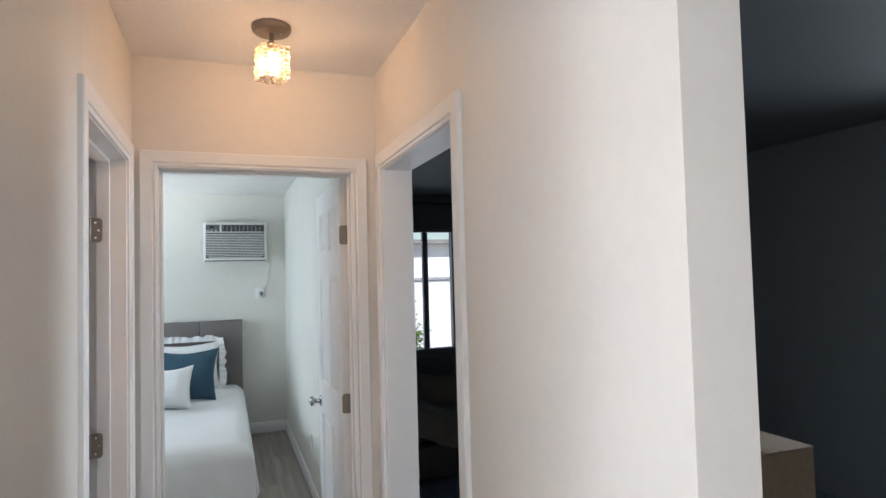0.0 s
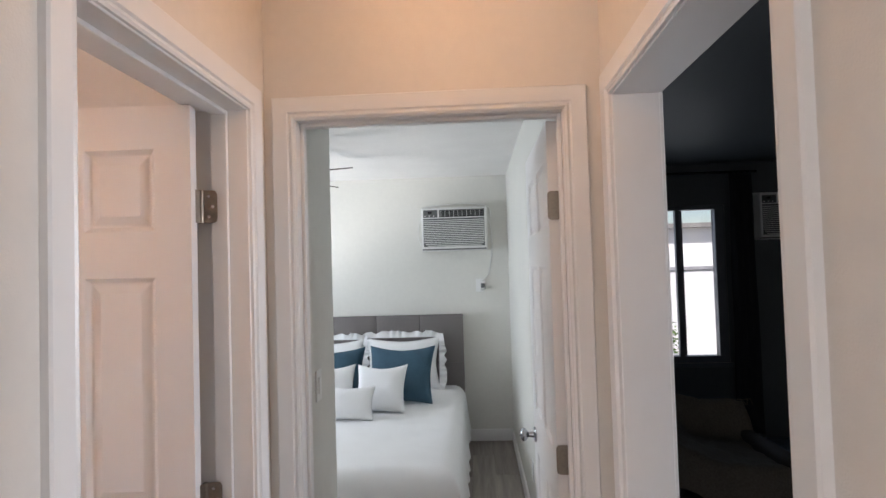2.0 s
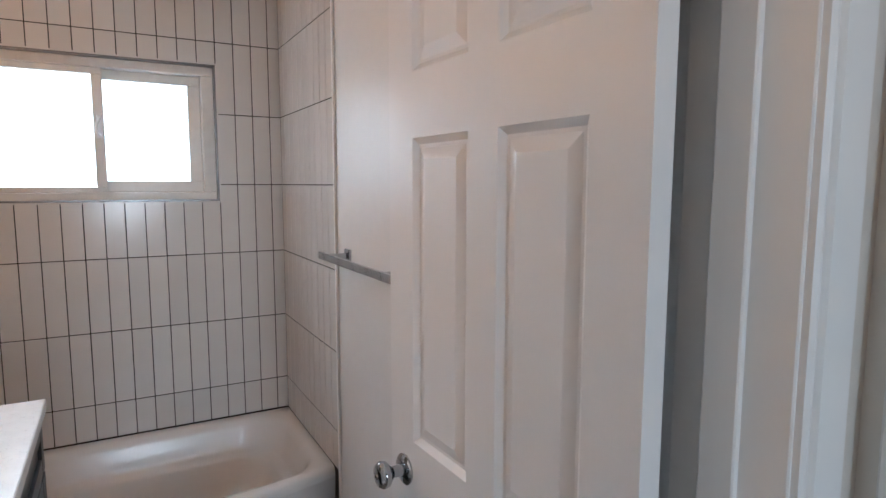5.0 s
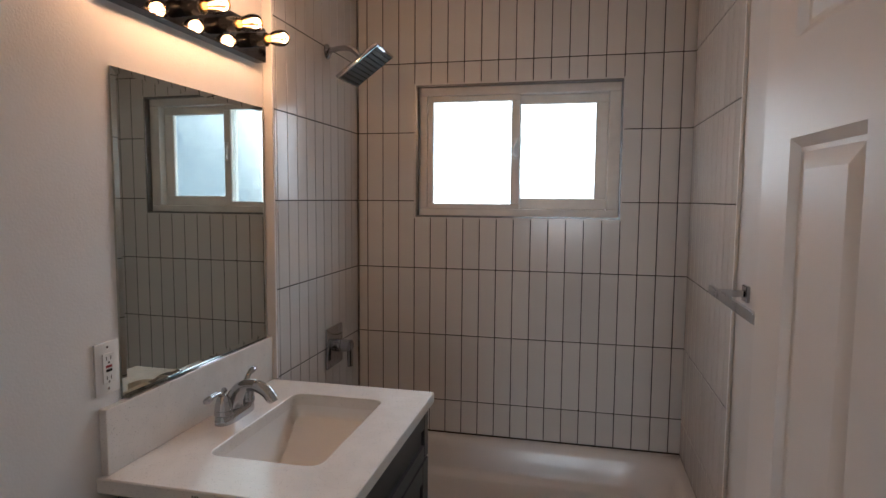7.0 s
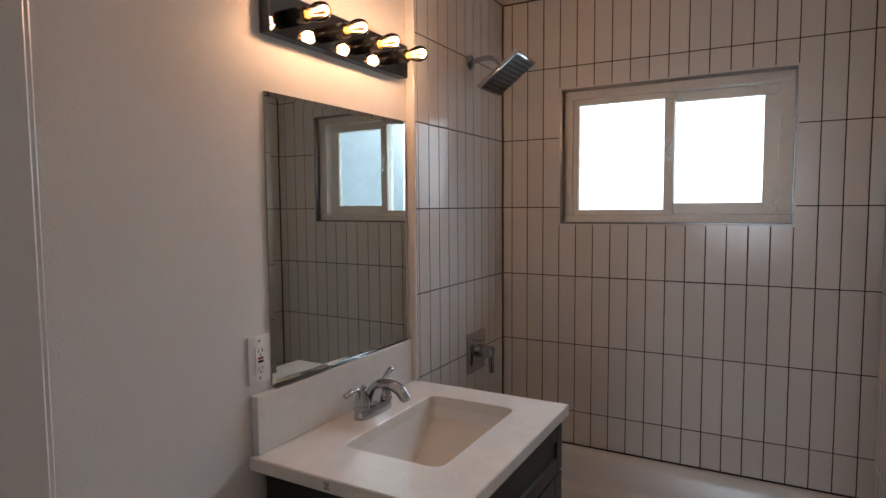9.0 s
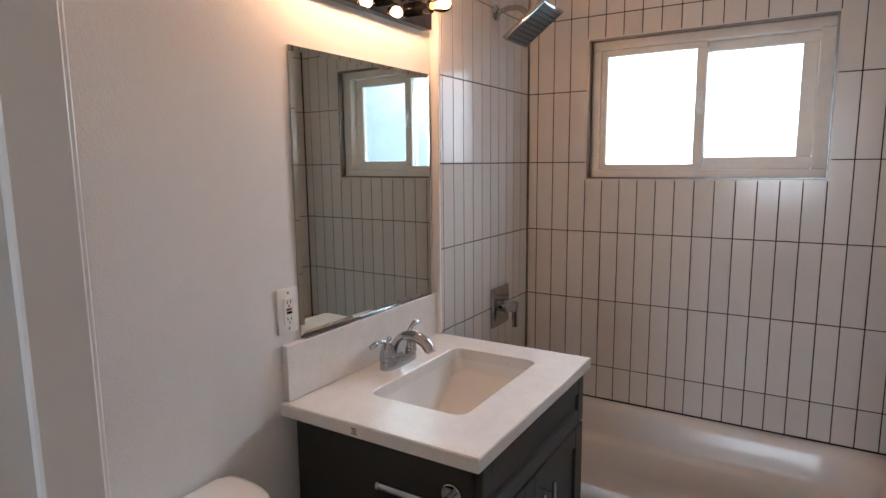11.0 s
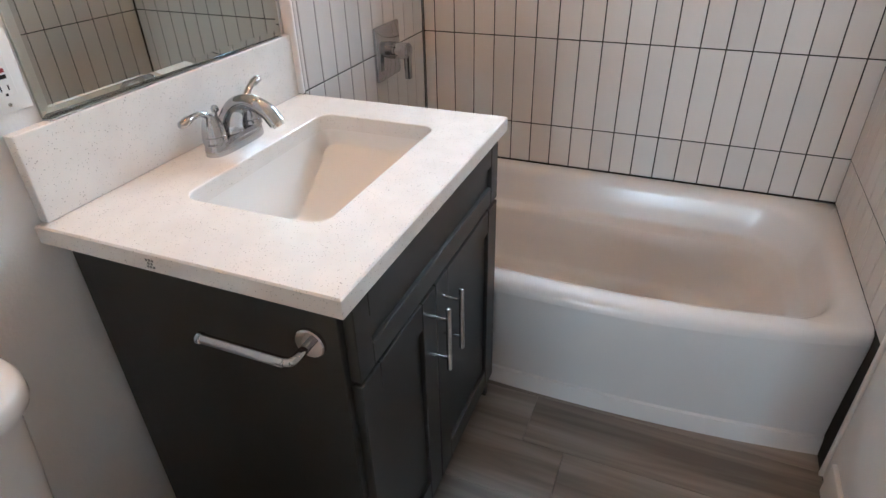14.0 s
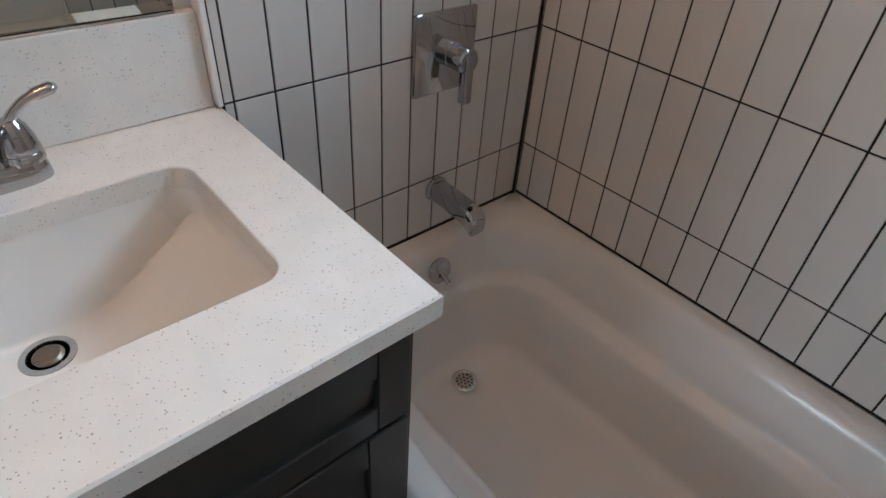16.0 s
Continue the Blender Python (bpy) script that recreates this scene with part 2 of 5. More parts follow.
M_PLASTIC = mat("white_plastic", (0.78, 0.78, 0.76), 0.35, grain=0.01, grain_size=30)
M_ACPLASTIC = mat("air_conditioner_plastic", (0.74, 0.74, 0.72), 0.4, grain=0.015, grain_size=40)
M_GREY = mat("grey_plastic", (0.10, 0.105, 0.105), 0.45, grain=0.03, grain_size=40)
M_NOZZLE = mat("nozzle_rubber_grey", (0.045, 0.046, 0.048), 0.5, grain=0.05)
M_DARKCHROME = mat("dark_edge_metal", (0.22, 0.22, 0.22), 0.3, 1.0, grain=0.2, grain_size=60)
M_SOIL = mat("outdoor_ground", (0.36, 0.34, 0.31), 0.9, grain=0.2, grain_size=12, blotch=0.15, blotch_size=0.8)
M_STUCCO = mat("white_stucco", (0.88, 0.88, 0.89), 0.9, grain=0.05, grain_size=60, bump=0.6, bump_size=60)
M_ROOF = mat("roof_deck", (0.25, 0.24, 0.23), 0.9, grain=0.1)


# ---- builders ----
ORIGIN = {}


def thing(name, at, label="", category="", group="", kind="", turn=0.0):
    ob = new(name)
    ob.empty_display_size = 0.05
    ob.matrix_basis = pose(*at, 0, 0, turn)
    ORIGIN[ob.name] = (Vector(at), turn)
    return tagged(ob, label, category, group, kind)


def to_mesh(name, bm, material, sharp=35):
    bmesh.ops.recalc_face_normals(bm, faces=bm.faces)
    me = bpy.data.meshes.new(name)
    bm.to_mesh(me)
    bm.free()
    for m in material if isinstance(material, (list, tuple)) else [material]:
        me.materials.append(m)
    me.polygons.foreach_set("use_smooth", [True] * len(me.polygons))
    me.set_sharp_from_angle(angle=radians(sharp))
    return me


def part(name, bm, material, parent, label="", local=False, sharp=35):
    """Links bm as one mesh under a thing or a part; world coordinates unless local."""
    at, turn = ORIGIN.get(parent.name, (Vector((0, 0, 0)), 0.0))
    if not local:
        bm.transform(pose(*at, 0, 0, turn).inverted())
    ob = new(name, to_mesh(name, bm, material, sharp))
    ob.parent = parent
    ORIGIN[ob.name] = (at, turn)
    return tagged(ob, label)


def solid(name, bm, material, label="", category="", kind="", group="", sharp=35):
    """A thing that is one mesh, its origin at the middle of its base."""
    lo = [min(v.co[i] for v in bm.verts) for i in range(3)]
    hi = [max(v.co[i] for v in bm.verts) for i in range(3)]
    at = Vector(((lo[0] + hi[0]) / 2, (lo[1] + hi[1]) / 2, lo[2]))
    bm.transform(Matrix.Translation(-at))
    ob = new(name, to_mesh(name, bm, material, sharp))
    ob.location = at
    ORIGIN[ob.name] = (at, 0.0)
    return tagged(ob, label, category, group, kind)


def box(x0, y0, z0, x1, y1, z1, bevel=0.0, seg=2, bm=None, m=None):
    """A box between two corners, its edges rounded; added to bm when given."""
    t = bmesh.new()
    bmesh.ops.create_cube(t, size=1)
    for v in t.verts:
        v.co = Vector(((x0 + x1) / 2 + v.co.x * (x1 - x0), (y0 + y1) / 2 + v.co.y * (y1 - y0), (z0 + z1) / 2 + v.co.z * (z1 - z0)))
    if bevel:
        bmesh.ops.bevel(t, geom=list(t.edges), offset=bevel, segments=seg, profile=0.5, affect="EDGES")
    return merge(bm, t, m)


def merge(bm, t, m=None):
    if m is not None:
        t.transform(m)
    if bm is None:
        return t
    me = bpy.data.meshes.new("scratch")
    t.to_mesh(me)
    t.free()
    bm.from_mesh(me)
    bpy.data.meshes.remove(me)
    return bm


def rings(loops, closed=True, cap0=True, cap1=True, bm=None, m=None):
    """Skins a row of loops with the same number of points."""
    t = bmesh.new()
    rows = [[t.verts.new(p) for p in lp] for lp in loops]
    k = len(rows[0])
    for a, b in zip(rows, rows[1:]):
        for i in range(k if closed else k - 1):
            j = (i + 1) % k
            t.faces.new((a[i], a[j], b[j], b[i]))
    if cap0:
        t.faces.new(rows[0][::-1])
    if cap1:
        t.faces.new(rows[-1])
    return merge(bm, t, m)


def lathe(profile, axis0, axis1, seg=24, bm=None):
    """Turns (distance along, radius) pairs about the line axis0 to axis1."""
    a, b = Vector(axis0), Vector(axis1)
    z = (b - a).normalized()
    x = z.orthogonal().normalized()
    y = z.cross(x)
    loops = [[a + z * d + (x * math.cos(6.28318 * i / seg) + y * math.sin(6.28318 * i / seg)) * max(r, 0.0002) for i in range(seg)] for d, r in profile]
    return rings(loops, bm=bm)


def tube(points, radii, seg=12, bm=None, flat=1.0):
    """A round pipe along points; flat squashes it across its up direction."""
    pts = [Vector(p) for p in points]
    if not isinstance(radii, (list, tuple)):
        radii = [radii] * len(pts)
    loops, up = [], None
    for i, p in enumerate(pts):
        d = (pts[min(i + 1, len(pts) - 1)] - pts[max(i - 1, 0)]).normalized()
        if up is None:
            up = d.orthogonal().normalized() if abs(d.z) > 0.9 else (Vector((0, 0, 1)) - d * d.z).normalized()
        up = (up - d * up.dot(d)).normalized()
        s = d.cross(up)
        loops.append([p + (s * math.cos(6.28318 * k / seg) + up * math.sin(6.28318 * k / seg) * flat) * radii[i] for k in range(seg)])
    return rings(loops, bm=bm)


def curve_points(ctrl, n=8):
    """Smooth points through ctrl."""
    c = [Vector(p) for p in ctrl]
    c = [2 * c[0] - c[1]] + c + [2 * c[-1] - c[-2]]
    out = []
    for i in range(1, len(c) - 2):
        for k in range(n):
            t = k / n
            out.append(0.5 * (2 * c[i] + (c[i + 1] - c[i - 1]) * t + (2 * c[i - 1] - 5 * c[i] + 4 * c[i + 1] - c[i + 2]) * t * t + (3 * c[i] - c[i - 1] - 3 * c[i + 1] + c[i + 2]) * t ** 3))
    return out + [c[-2]]


def rounded(cx, cy, hx, hy, r, z, n=6):
    """A rectangle's outline with round corners, at height z."""
    out = []
    for sx, sy, a0 in ((1, 1, 0), (-1, 1, 90), (-1, -1, 180), (1, -1, 270)):
        for k in range(n + 1):
            a = radians(a0 + 90 * k / n)
            out.append((cx + sx * (hx - r) + r * math.cos(a), cy + sy * (hy - r) + r * math.sin(a), z))
    return out


def wall(name, axis, a0, a1, u0, u1, z0, z1, material, holes=(), label=""):
    """A wall slab: a0..a1 across it, u0..u1 along it, with openings (u, u, z, z)."""
    bm = bmesh.new()

    def put(ua, ub, za, zb):
        if ub - ua > 1e-4 and zb - za > 1e-4:
            if axis == "x":
                box(a0, ua, za, a1, ub, zb, bm=bm)
            else:
                box(ua, a0, za, ub, a1, zb, bm=bm)
    cur = u0
    for ha, hb, hz0, hz1 in sorted(holes):
        put(cur, ha, z0, z1)
        put(ha, hb, z0, hz0)
        put(ha, hb, hz1, z1)
        cur = hb
    put(cur, u1, z0, z1)
    return solid(name, bm, material, label, "wall", "structure")


# ---- the shell ----
H_BATH, H_HALL, H_BED, H_LIV = 2.402, 2.49, 2.43, 2.46
X0, X1 = 2.41, 3.41          # hall side walls
YE = 1.49                    # hall end wall
DOOR_H = 2.035

wall("wall_bath_hall", "x", 2.262, X0, 1.372, YE + 0.11, 0, 2.6, M_WALL, (), "cream painted hall wall beside the bathroom door hinges")
wall("wall_bath_lintel", "x", 2.262, X0, 0.622, 1.3718, DOOR_H + 0.02, 2.6, M_WALL, (), "cream painted hall wall over the bathroom doorway")
wall("wall_bath_hall_near", "x", 2.305, X0, -0.5, 0.6215, 0, 2.6, M_WALL, (), "cream painted hall wall beside the bathroom doorway")
wall("wall_hall_end", "y", YE, YE + 0.11, X0, X1, 0, 2.6, M_WALL, [(2.485, 3.315, 0, DOOR_H + 0.02)], "cream painted hall end wall above a bedroom doorway")
wall("wall_hall_living", "x", X1, 3.535, -0.44, YE + 0.11, 0, 2.6, M_WALL, [(0.49, 1.385, 0, DOOR_H + 0.02)], "cream painted wall ending in a square corner")
wall("wall_bedroom_living", "x", 3.335, 3.535, YE + 0.112, 5.22, 0, 2.6, M_BEDWALL, (), "pale grey wall beside the open bedroom door")
wall("wall_outer", "y", 5.22, 5.40, -0.3, 7.3, 0, 2.6, M_BEDWALL, [(3.95, 5.29, 0.67, 2.085)], "pale grey outer wall behind the bed")
wall("wall_closet_front", "x", 2.30, 2.40, YE + 0.112, 2.33, 0, 2.6, M_BEDWALL, (), "pale grey wall with a light switch")
wall("wall_closet_side", "y", 2.23, 2.33, -0.1, 2.30, 0, 2.6, M_BEDWALL, (), "pale grey bedroom wall")
# sill height is made up: it cuts the edge of the glint lamp's streak
wall("wall_bedroom_window", "x", -0.3, -0.1, 1.6, 5.22, 0, 2.6, M_BEDWALL, [(2.95, 4.55, 0.134, 2.05)], "pale grey wall with an unseen, low-silled bedroom window")
wall("wall_bath_vanity", "y", -0.16, -0.035, -0.16, 2.3045, 0, 2.6, M_BATHWALL, (), "white painted wall behind the vanity")
wall("wall_bath_towel", "y", 1.435, 1.58, -0.16, 2.262, 0, 2.6, M_BATHWALL, (), "white painted wall with a towel bar")
wall("wall_bath_window", "x", -0.16, -0.012, -0.035, 1.435, 0, 2.6, M_BATHWALL, [(BATH_Y[0] - 0.012, BATH_Y[1] + 0.012, BATH_Z[0] - 0.012, BATH_Z[1] + 0.012)], "outer wall behind white tiles with a sliding window")
# side window opening is added out of view, in line with the bathroom doorway
wall("wall_living_far", "x", 6.62, 6.75, -3.2, 5.4, 0, 2.6, M_LIVWALL, [(0.30, 1.26, 0.92, 2.3)], "living room wall painted dark for dimness, with an added side window")
# front window and side room are unseen, added to let light reach the hall
wall("wall_front", "y", -3.35, -3.2, -0.3, 6.75, 0, 2.6, M_WALL, [(1.0, 3.2, 0.7, 2.15)], "unseen front wall with an added window behind the walker")
wall("wall_side_room", "x", -0.3, -0.162, -3.2, -0.16, 0, 2.6, M_WALL, [(-2.9, -1.1, 0.7, 2.15)], "unseen cream wall with an added wide window")
solid("ceiling_side_room", box(-0.162, -3.2, H_HALL, X0, -0.162, H_HALL + 0.09), M_CEIL, "smooth painted ceiling", "ceiling", "structure")
wall("wall_side_lining", "y", -0.172, -0.162, -0.16, 2.26, 0, H_HALL, M_WALL, (), "cream painted wall of the added side room")
# thin dark sheets over the shared walls carry the living room's dimness
lw = wall("wall_living_lining", "y", 5.206, 5.217, 3.54, 7.297, 0.0, 2.6, M_LIVWALL, [(3.95, 5.29, 0.67, 2.085)], "living room wall round the window, painted dark for dimness")
wall("wall_living_lining_side", "x", 3.538, 3.546, 1.7, 5.203, 0.0, 2.6, M_LIVWALL, (), "living room side wall, painted dark for dimness")

# the living room ceiling takes the darkened paint too
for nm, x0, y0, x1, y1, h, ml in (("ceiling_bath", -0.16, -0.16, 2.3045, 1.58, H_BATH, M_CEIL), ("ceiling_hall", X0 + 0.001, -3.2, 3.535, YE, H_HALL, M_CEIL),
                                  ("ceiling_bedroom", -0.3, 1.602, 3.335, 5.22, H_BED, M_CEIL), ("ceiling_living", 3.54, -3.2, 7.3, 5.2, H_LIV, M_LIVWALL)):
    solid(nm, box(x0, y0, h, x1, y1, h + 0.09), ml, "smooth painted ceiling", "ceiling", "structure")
solid("roof", box(-0.8, -3.9, 2.62, 8.0, 5.75, 2.75), M_ROOF, "flat roof deck over the rooms", "roof", "structure")
solid("ground", box(-300, -300, -0.5, 300, 300, -0.12), M_SOIL, "pale outdoor ground", "ground", "structure")
solid("subfloor", box(-0.3, -3.35, -0.1, 7.45, 5.4, -0.012), M_DARK, "dark floor base under the planks", "floor", "structure")


# ---- door frames and doors ----
def casing_profile(w):
    """Across the casing from the opening outwards: a bead, a groove, then the flat."""
    return [(0.0, 0.0), (0.0, 0.009), (0.006, 0.012), (0.012, 0.009), (0.015, 0.009), (0.019, 0.015), (w - 0.004, 0.017), (w, 0.013), (w, 0.0)]


def casing(parent, axis, face, sign, u0, u1, ztop, w=0.072, zb=0.0):
    """Two legs and a mitred head round an opening, on the wall face, growing to sign."""
    prof = casing_profile(w)

    def pt(u, z, d):
        return (face + sign * d, u, z) if axis == "x" else (u, face + sign * d, z)
    for s, u in ((-1, u0), (1, u1)):
        a = [pt(u + s * o, zb, d) for o, d in prof]
        b = [pt(u + s * o, ztop + o, d) for o, d in prof]
        part("casing_leg", rings([a, b]), M_TRIM, parent, sharp=20)
    a = [pt(u0 - o, ztop + o, d) for o, d in prof]
    b = [pt(u1 + o, ztop + o, d) for o, d in prof]
    part("casing_head", rings([a, b]), M_TRIM, parent, sharp=20)


def door_frame(name, axis, f0, f1, u0, u1, ztop, stop, label, sides=(True, True), near=None, w=0.072):
    """Jambs, stop and casings of an opening through a wall whose faces are f0 and f1."""
    at = ((f0 + f1) / 2, (u0 + u1) / 2, 0) if axis == "x" else ((u0 + u1) / 2, (f0 + f1) / 2, 0)
    t = thing(name, at, label, "door frame", kind="structure")

    def b(fa, ua, za, fb, ub, zb, bev=0.002):
        return box(fa, ua, za, fb, ub, zb, bev, 1) if axis == "x" else box(ua, fa, za, ub, fb, zb, bev, 1)
    part("jamb", b((near or f0) - 0.001, u0 - 0.018, 0, f1 + 0.001, u0, ztop + 0.016), M_TRIM, t)
    part("jamb", b(f0 - 0.001, u1, 0, f1 + 0.001, u1 + 0.018, ztop + 0.016), M_TRIM, t)
    part("jamb_head", b(f0 - 0.001, u0, ztop, f1 + 0.001, u1, ztop + 0.016), M_TRIM, t)
    if stop:
        s0, s1 = stop
        part("door_stop", b(max(s0, (near or s0) + 0.008), u0, 0, max(s1, (near or s0) + 0.04), u0 + 0.011, ztop), M_TRIM, t)
        part("door_stop", b(s0, u1 - 0.011, 0, s1, u1, ztop), M_TRIM, t)
        part("door_stop", b(s0, u0 + 0.011, ztop - 0.011, s1, u1 - 0.011, ztop), M_TRIM, t)
    if sides[0]:
        casing(t, axis, f0, -1, u0 - 0.004, u1 + 0.004, ztop + 0.004, w)
    if sides[1]:
        casing(t, axis, f1, 1, u0 - 0.004, u1 + 0.004, ztop + 0.004)
    return t


f1 = door_frame("door_frame_1", "x", 2.262, X0, 0.645, 1.352, DOOR_H, (2.310, 2.356), "white painted casing round the bathroom doorway", (False, True), 2.305)
f2 = door_frame("door_frame_2", "y", YE, YE + 0.11, 2.505, 3.297, DOOR_H, (1.525, 1.558), "white painted casing round the bedroom doorway", (True, False), w=0.064)
f3 = door_frame("door_frame_3", "x", X1, 3.535, 0.51, 1.362, DOOR_H, None, "white cased opening into the dark living room")


def panel_face(bm, w, h, y, sgn, cells):
    """One face of a door: flat field with sunk, raised panels in the cells (x0, x1, z0, z1)."""
    xs = sorted({0.0, w} | {c[0] for c in cells} | {c[1] for c in cells})
    zs = sorted({0.0, h} | {c[2] for c in cells} | {c[3] for c in cells})
    for xa, xb in zip(xs, xs[1:]):
        for za, zb in zip(zs, zs[1:]):
            hit = any(c[0] - 1e-6 <= xa and xb <= c[1] + 1e-6 and c[2] - 1e-6 <= za and zb <= c[3] + 1e-6 for c in cells)
            if not hit:
                vs = [bm.verts.new((x, y, z)) for x, z in ((xa, za), (xb, za), (xb, zb), (xa, zb))]
                bm.faces.new(vs)
    for c in cells:
        prev = None
        for inset, d in ((0.0, 0.0), (0.004, -0.003), (0.012, -0.009), (0.018, -0.0095), (0.040, -0.003), (0.044, -0.003)):
            lp = [bm.verts.new((x, y + sgn * d, z)) for x, z in ((c[0] + inset, c[2] + inset), (c[1] - inset, c[2] + inset), (c[1] - inset, c[3] - inset), (c[0] + inset, c[3] - inset))]
            if prev:
                for i in range(4):
                    bm.faces.new((prev[i], prev[(i + 1) % 4], lp[(i + 1) % 4], lp[i]))
            prev = lp
        bm.faces.new(prev)


def panel_door(name, hinge, turn, w, h, label, knob_sides, kz):
    """A six-panel door. Local x runs from the hinge edge to the latch edge, the leaf lies at y 0 to 0.035."""
    t = thing(name, (*hinge, 0.012), label, "door", turn=turn)
    st = 0.098 * w / 0.66
    mid = w / 2
    cells = []
    for a, b in ((st, mid - 0.04), (mid + 0.04, w - st)):
        for za, zb in ((0.235, 0.80), (0.975, 1.568), (1.69, 1.905)):
            cells.append((a, b, za, zb))
    bm = bmesh.new()
    panel_face(bm, w, h, 0.0, -1, cells)
    panel_face(bm, w, h, 0.035, 1, cells)
    for a, b in (((0, 0), (0, h)), ((w, 0), (w, h))):
        vs = [bm.verts.new(p) for p in ((a[0], 0, a[1]), (a[0], 0.035, a[1]), (b[0], 0.035, b[1]), (b[0], 0, b[1]))]
        bm.faces.new(vs)
    for z in (0, h):
        bm.faces.new([bm.verts.new(p) for p in ((0, 0, z), (w, 0, z), (w, 0.035, z), (0, 0.035, z))])
    bmesh.ops.remove_doubles(bm, verts=bm.verts, dist=1e-5)
    leaf = part("door_leaf", bm, M_DOOR, t, local=True, sharp=12)
    for sg in knob_sides:
        y0 = 0.0 if sg < 0 else 0.035
        k = part("door_knob", lathe([(0, 0.031), (0.004, 0.032), (0.008, 0.027), (0.011, 0.013), (0.030, 0.011), (0.036, 0.017), (0.044, 0.026), (0.054, 0.0275), (0.062, 0.022), (0.064, 0.012), (0.0645, 0.0)], (w - 0.062, y0, kz), (w - 0.062, y0 + sg, kz), 28), M_CHROME, t, "chrome round door knob", local=True, sharp=50)
        ORIGIN[k.name] = ORIGIN[t.name]
        part("lock_button", lathe([(0.0, 0.006), (0.003, 0.005), (0.004, 0.0)], (w - 0.062, y0 + sg * 0.0645, kz), (w - 0.062, y0 + sg * 0.2, kz), 12), M_STEEL, k, local=True)
    part("latch_plate", box(w - 0.001, 0.006, kz - 0.027, w + 0.0015, 0.029, kz + 0.028, 0.0008, 1), M_STEEL, t, "small steel latch plate", local=True)
    return t


def hinge(parent, px, py, z, ax, ay, bx, by):
    """Two rounded leaves and a knuckle about the pin (px, py); leaf directions a and b lie in plan."""
    hh = 0.089
    g = part("hinge", tube([(px, py, z - hh / 2), (px, py, z + hh / 2)], 0.0065, 12), M_NICKEL, parent, "worn bronze-coloured steel hinge")
    for dx, dy in ((ax, ay), (bx, by)):
        d = Vector((dx, dy, 0)).normalized()
        nrm = Vector((-d.y, d.x, 0))
        lp = []
        for k in range(4):
            cx, cz = ((0.030, hh / 2 - 0.012), (0.0, hh / 2), (0.0, -hh / 2), (0.030, -hh / 2 + 0.012))[k]
            if k == 0:
                lp += [(0.030 + 0.012 * math.cos(radians(a)), hh / 2 - 0.012 + 0.012 * math.sin(radians(a))) for a in (0, 30, 60, 90)]
            elif k == 3:
                lp += [(0.030 + 0.012 * math.cos(radians(a)), -hh / 2 + 0.012 - 0.012 * math.sin(radians(a))) for a in (90, 60, 30, 0)]
            else:
                lp.append((cx, cz))
        a = [Vector((px, py, z + cz)) + d * cx + nrm * 0.0012 for cx, cz in lp]
        b = [Vector((px, py, z + cz)) + d * cx - nrm * 0.0012 for cx, cz in lp]
        part("hinge_leaf", rings([a, b]), M_NICKEL, g)
    sc = bmesh.new()
    d = Vector((bx, by, 0)).normalized()
    nrm = Vector((-d.y, d.x, 0))
    for du, dz in ((0.020, 0.028), (0.030, 0.0), (0.020, -0.028)):
        for s in (-1, 1):
            p = Vector((px, py, z + dz)) + d * du
            lathe([(0, 0.0042), (0.0018, 0.0038), (0.002, 0.0)], p, p + nrm * s, 10, sc)
    part("hinge_screws", sc, M_STEEL, g)


BD_TURN = 182.4
bath_door = panel_door("bathroom_door", (2.288, 1.303), BD_TURN, 0.645, 2.02, "white six-panel door standing open against the bathroom wall", (-1, 1), 0.905)
for hz in (1.767, 0.985, 0.22):
    hinge(bath_door, 2.293, 1.318, hz, -0.25, -0.97, 0.98, 0.2)
bed_door = panel_door("bedroom_door", (3.297, 1.612), 90.0, 0.745, 2.02, "white six-panel door standing open against the bedroom wall", (1,), 0.858)
for hz in (1.767, 0.985, 0.22):
    hinge(bed_door, 3.300, 1.604, hz, -1.0, 0.05, 0.12, -1.0)


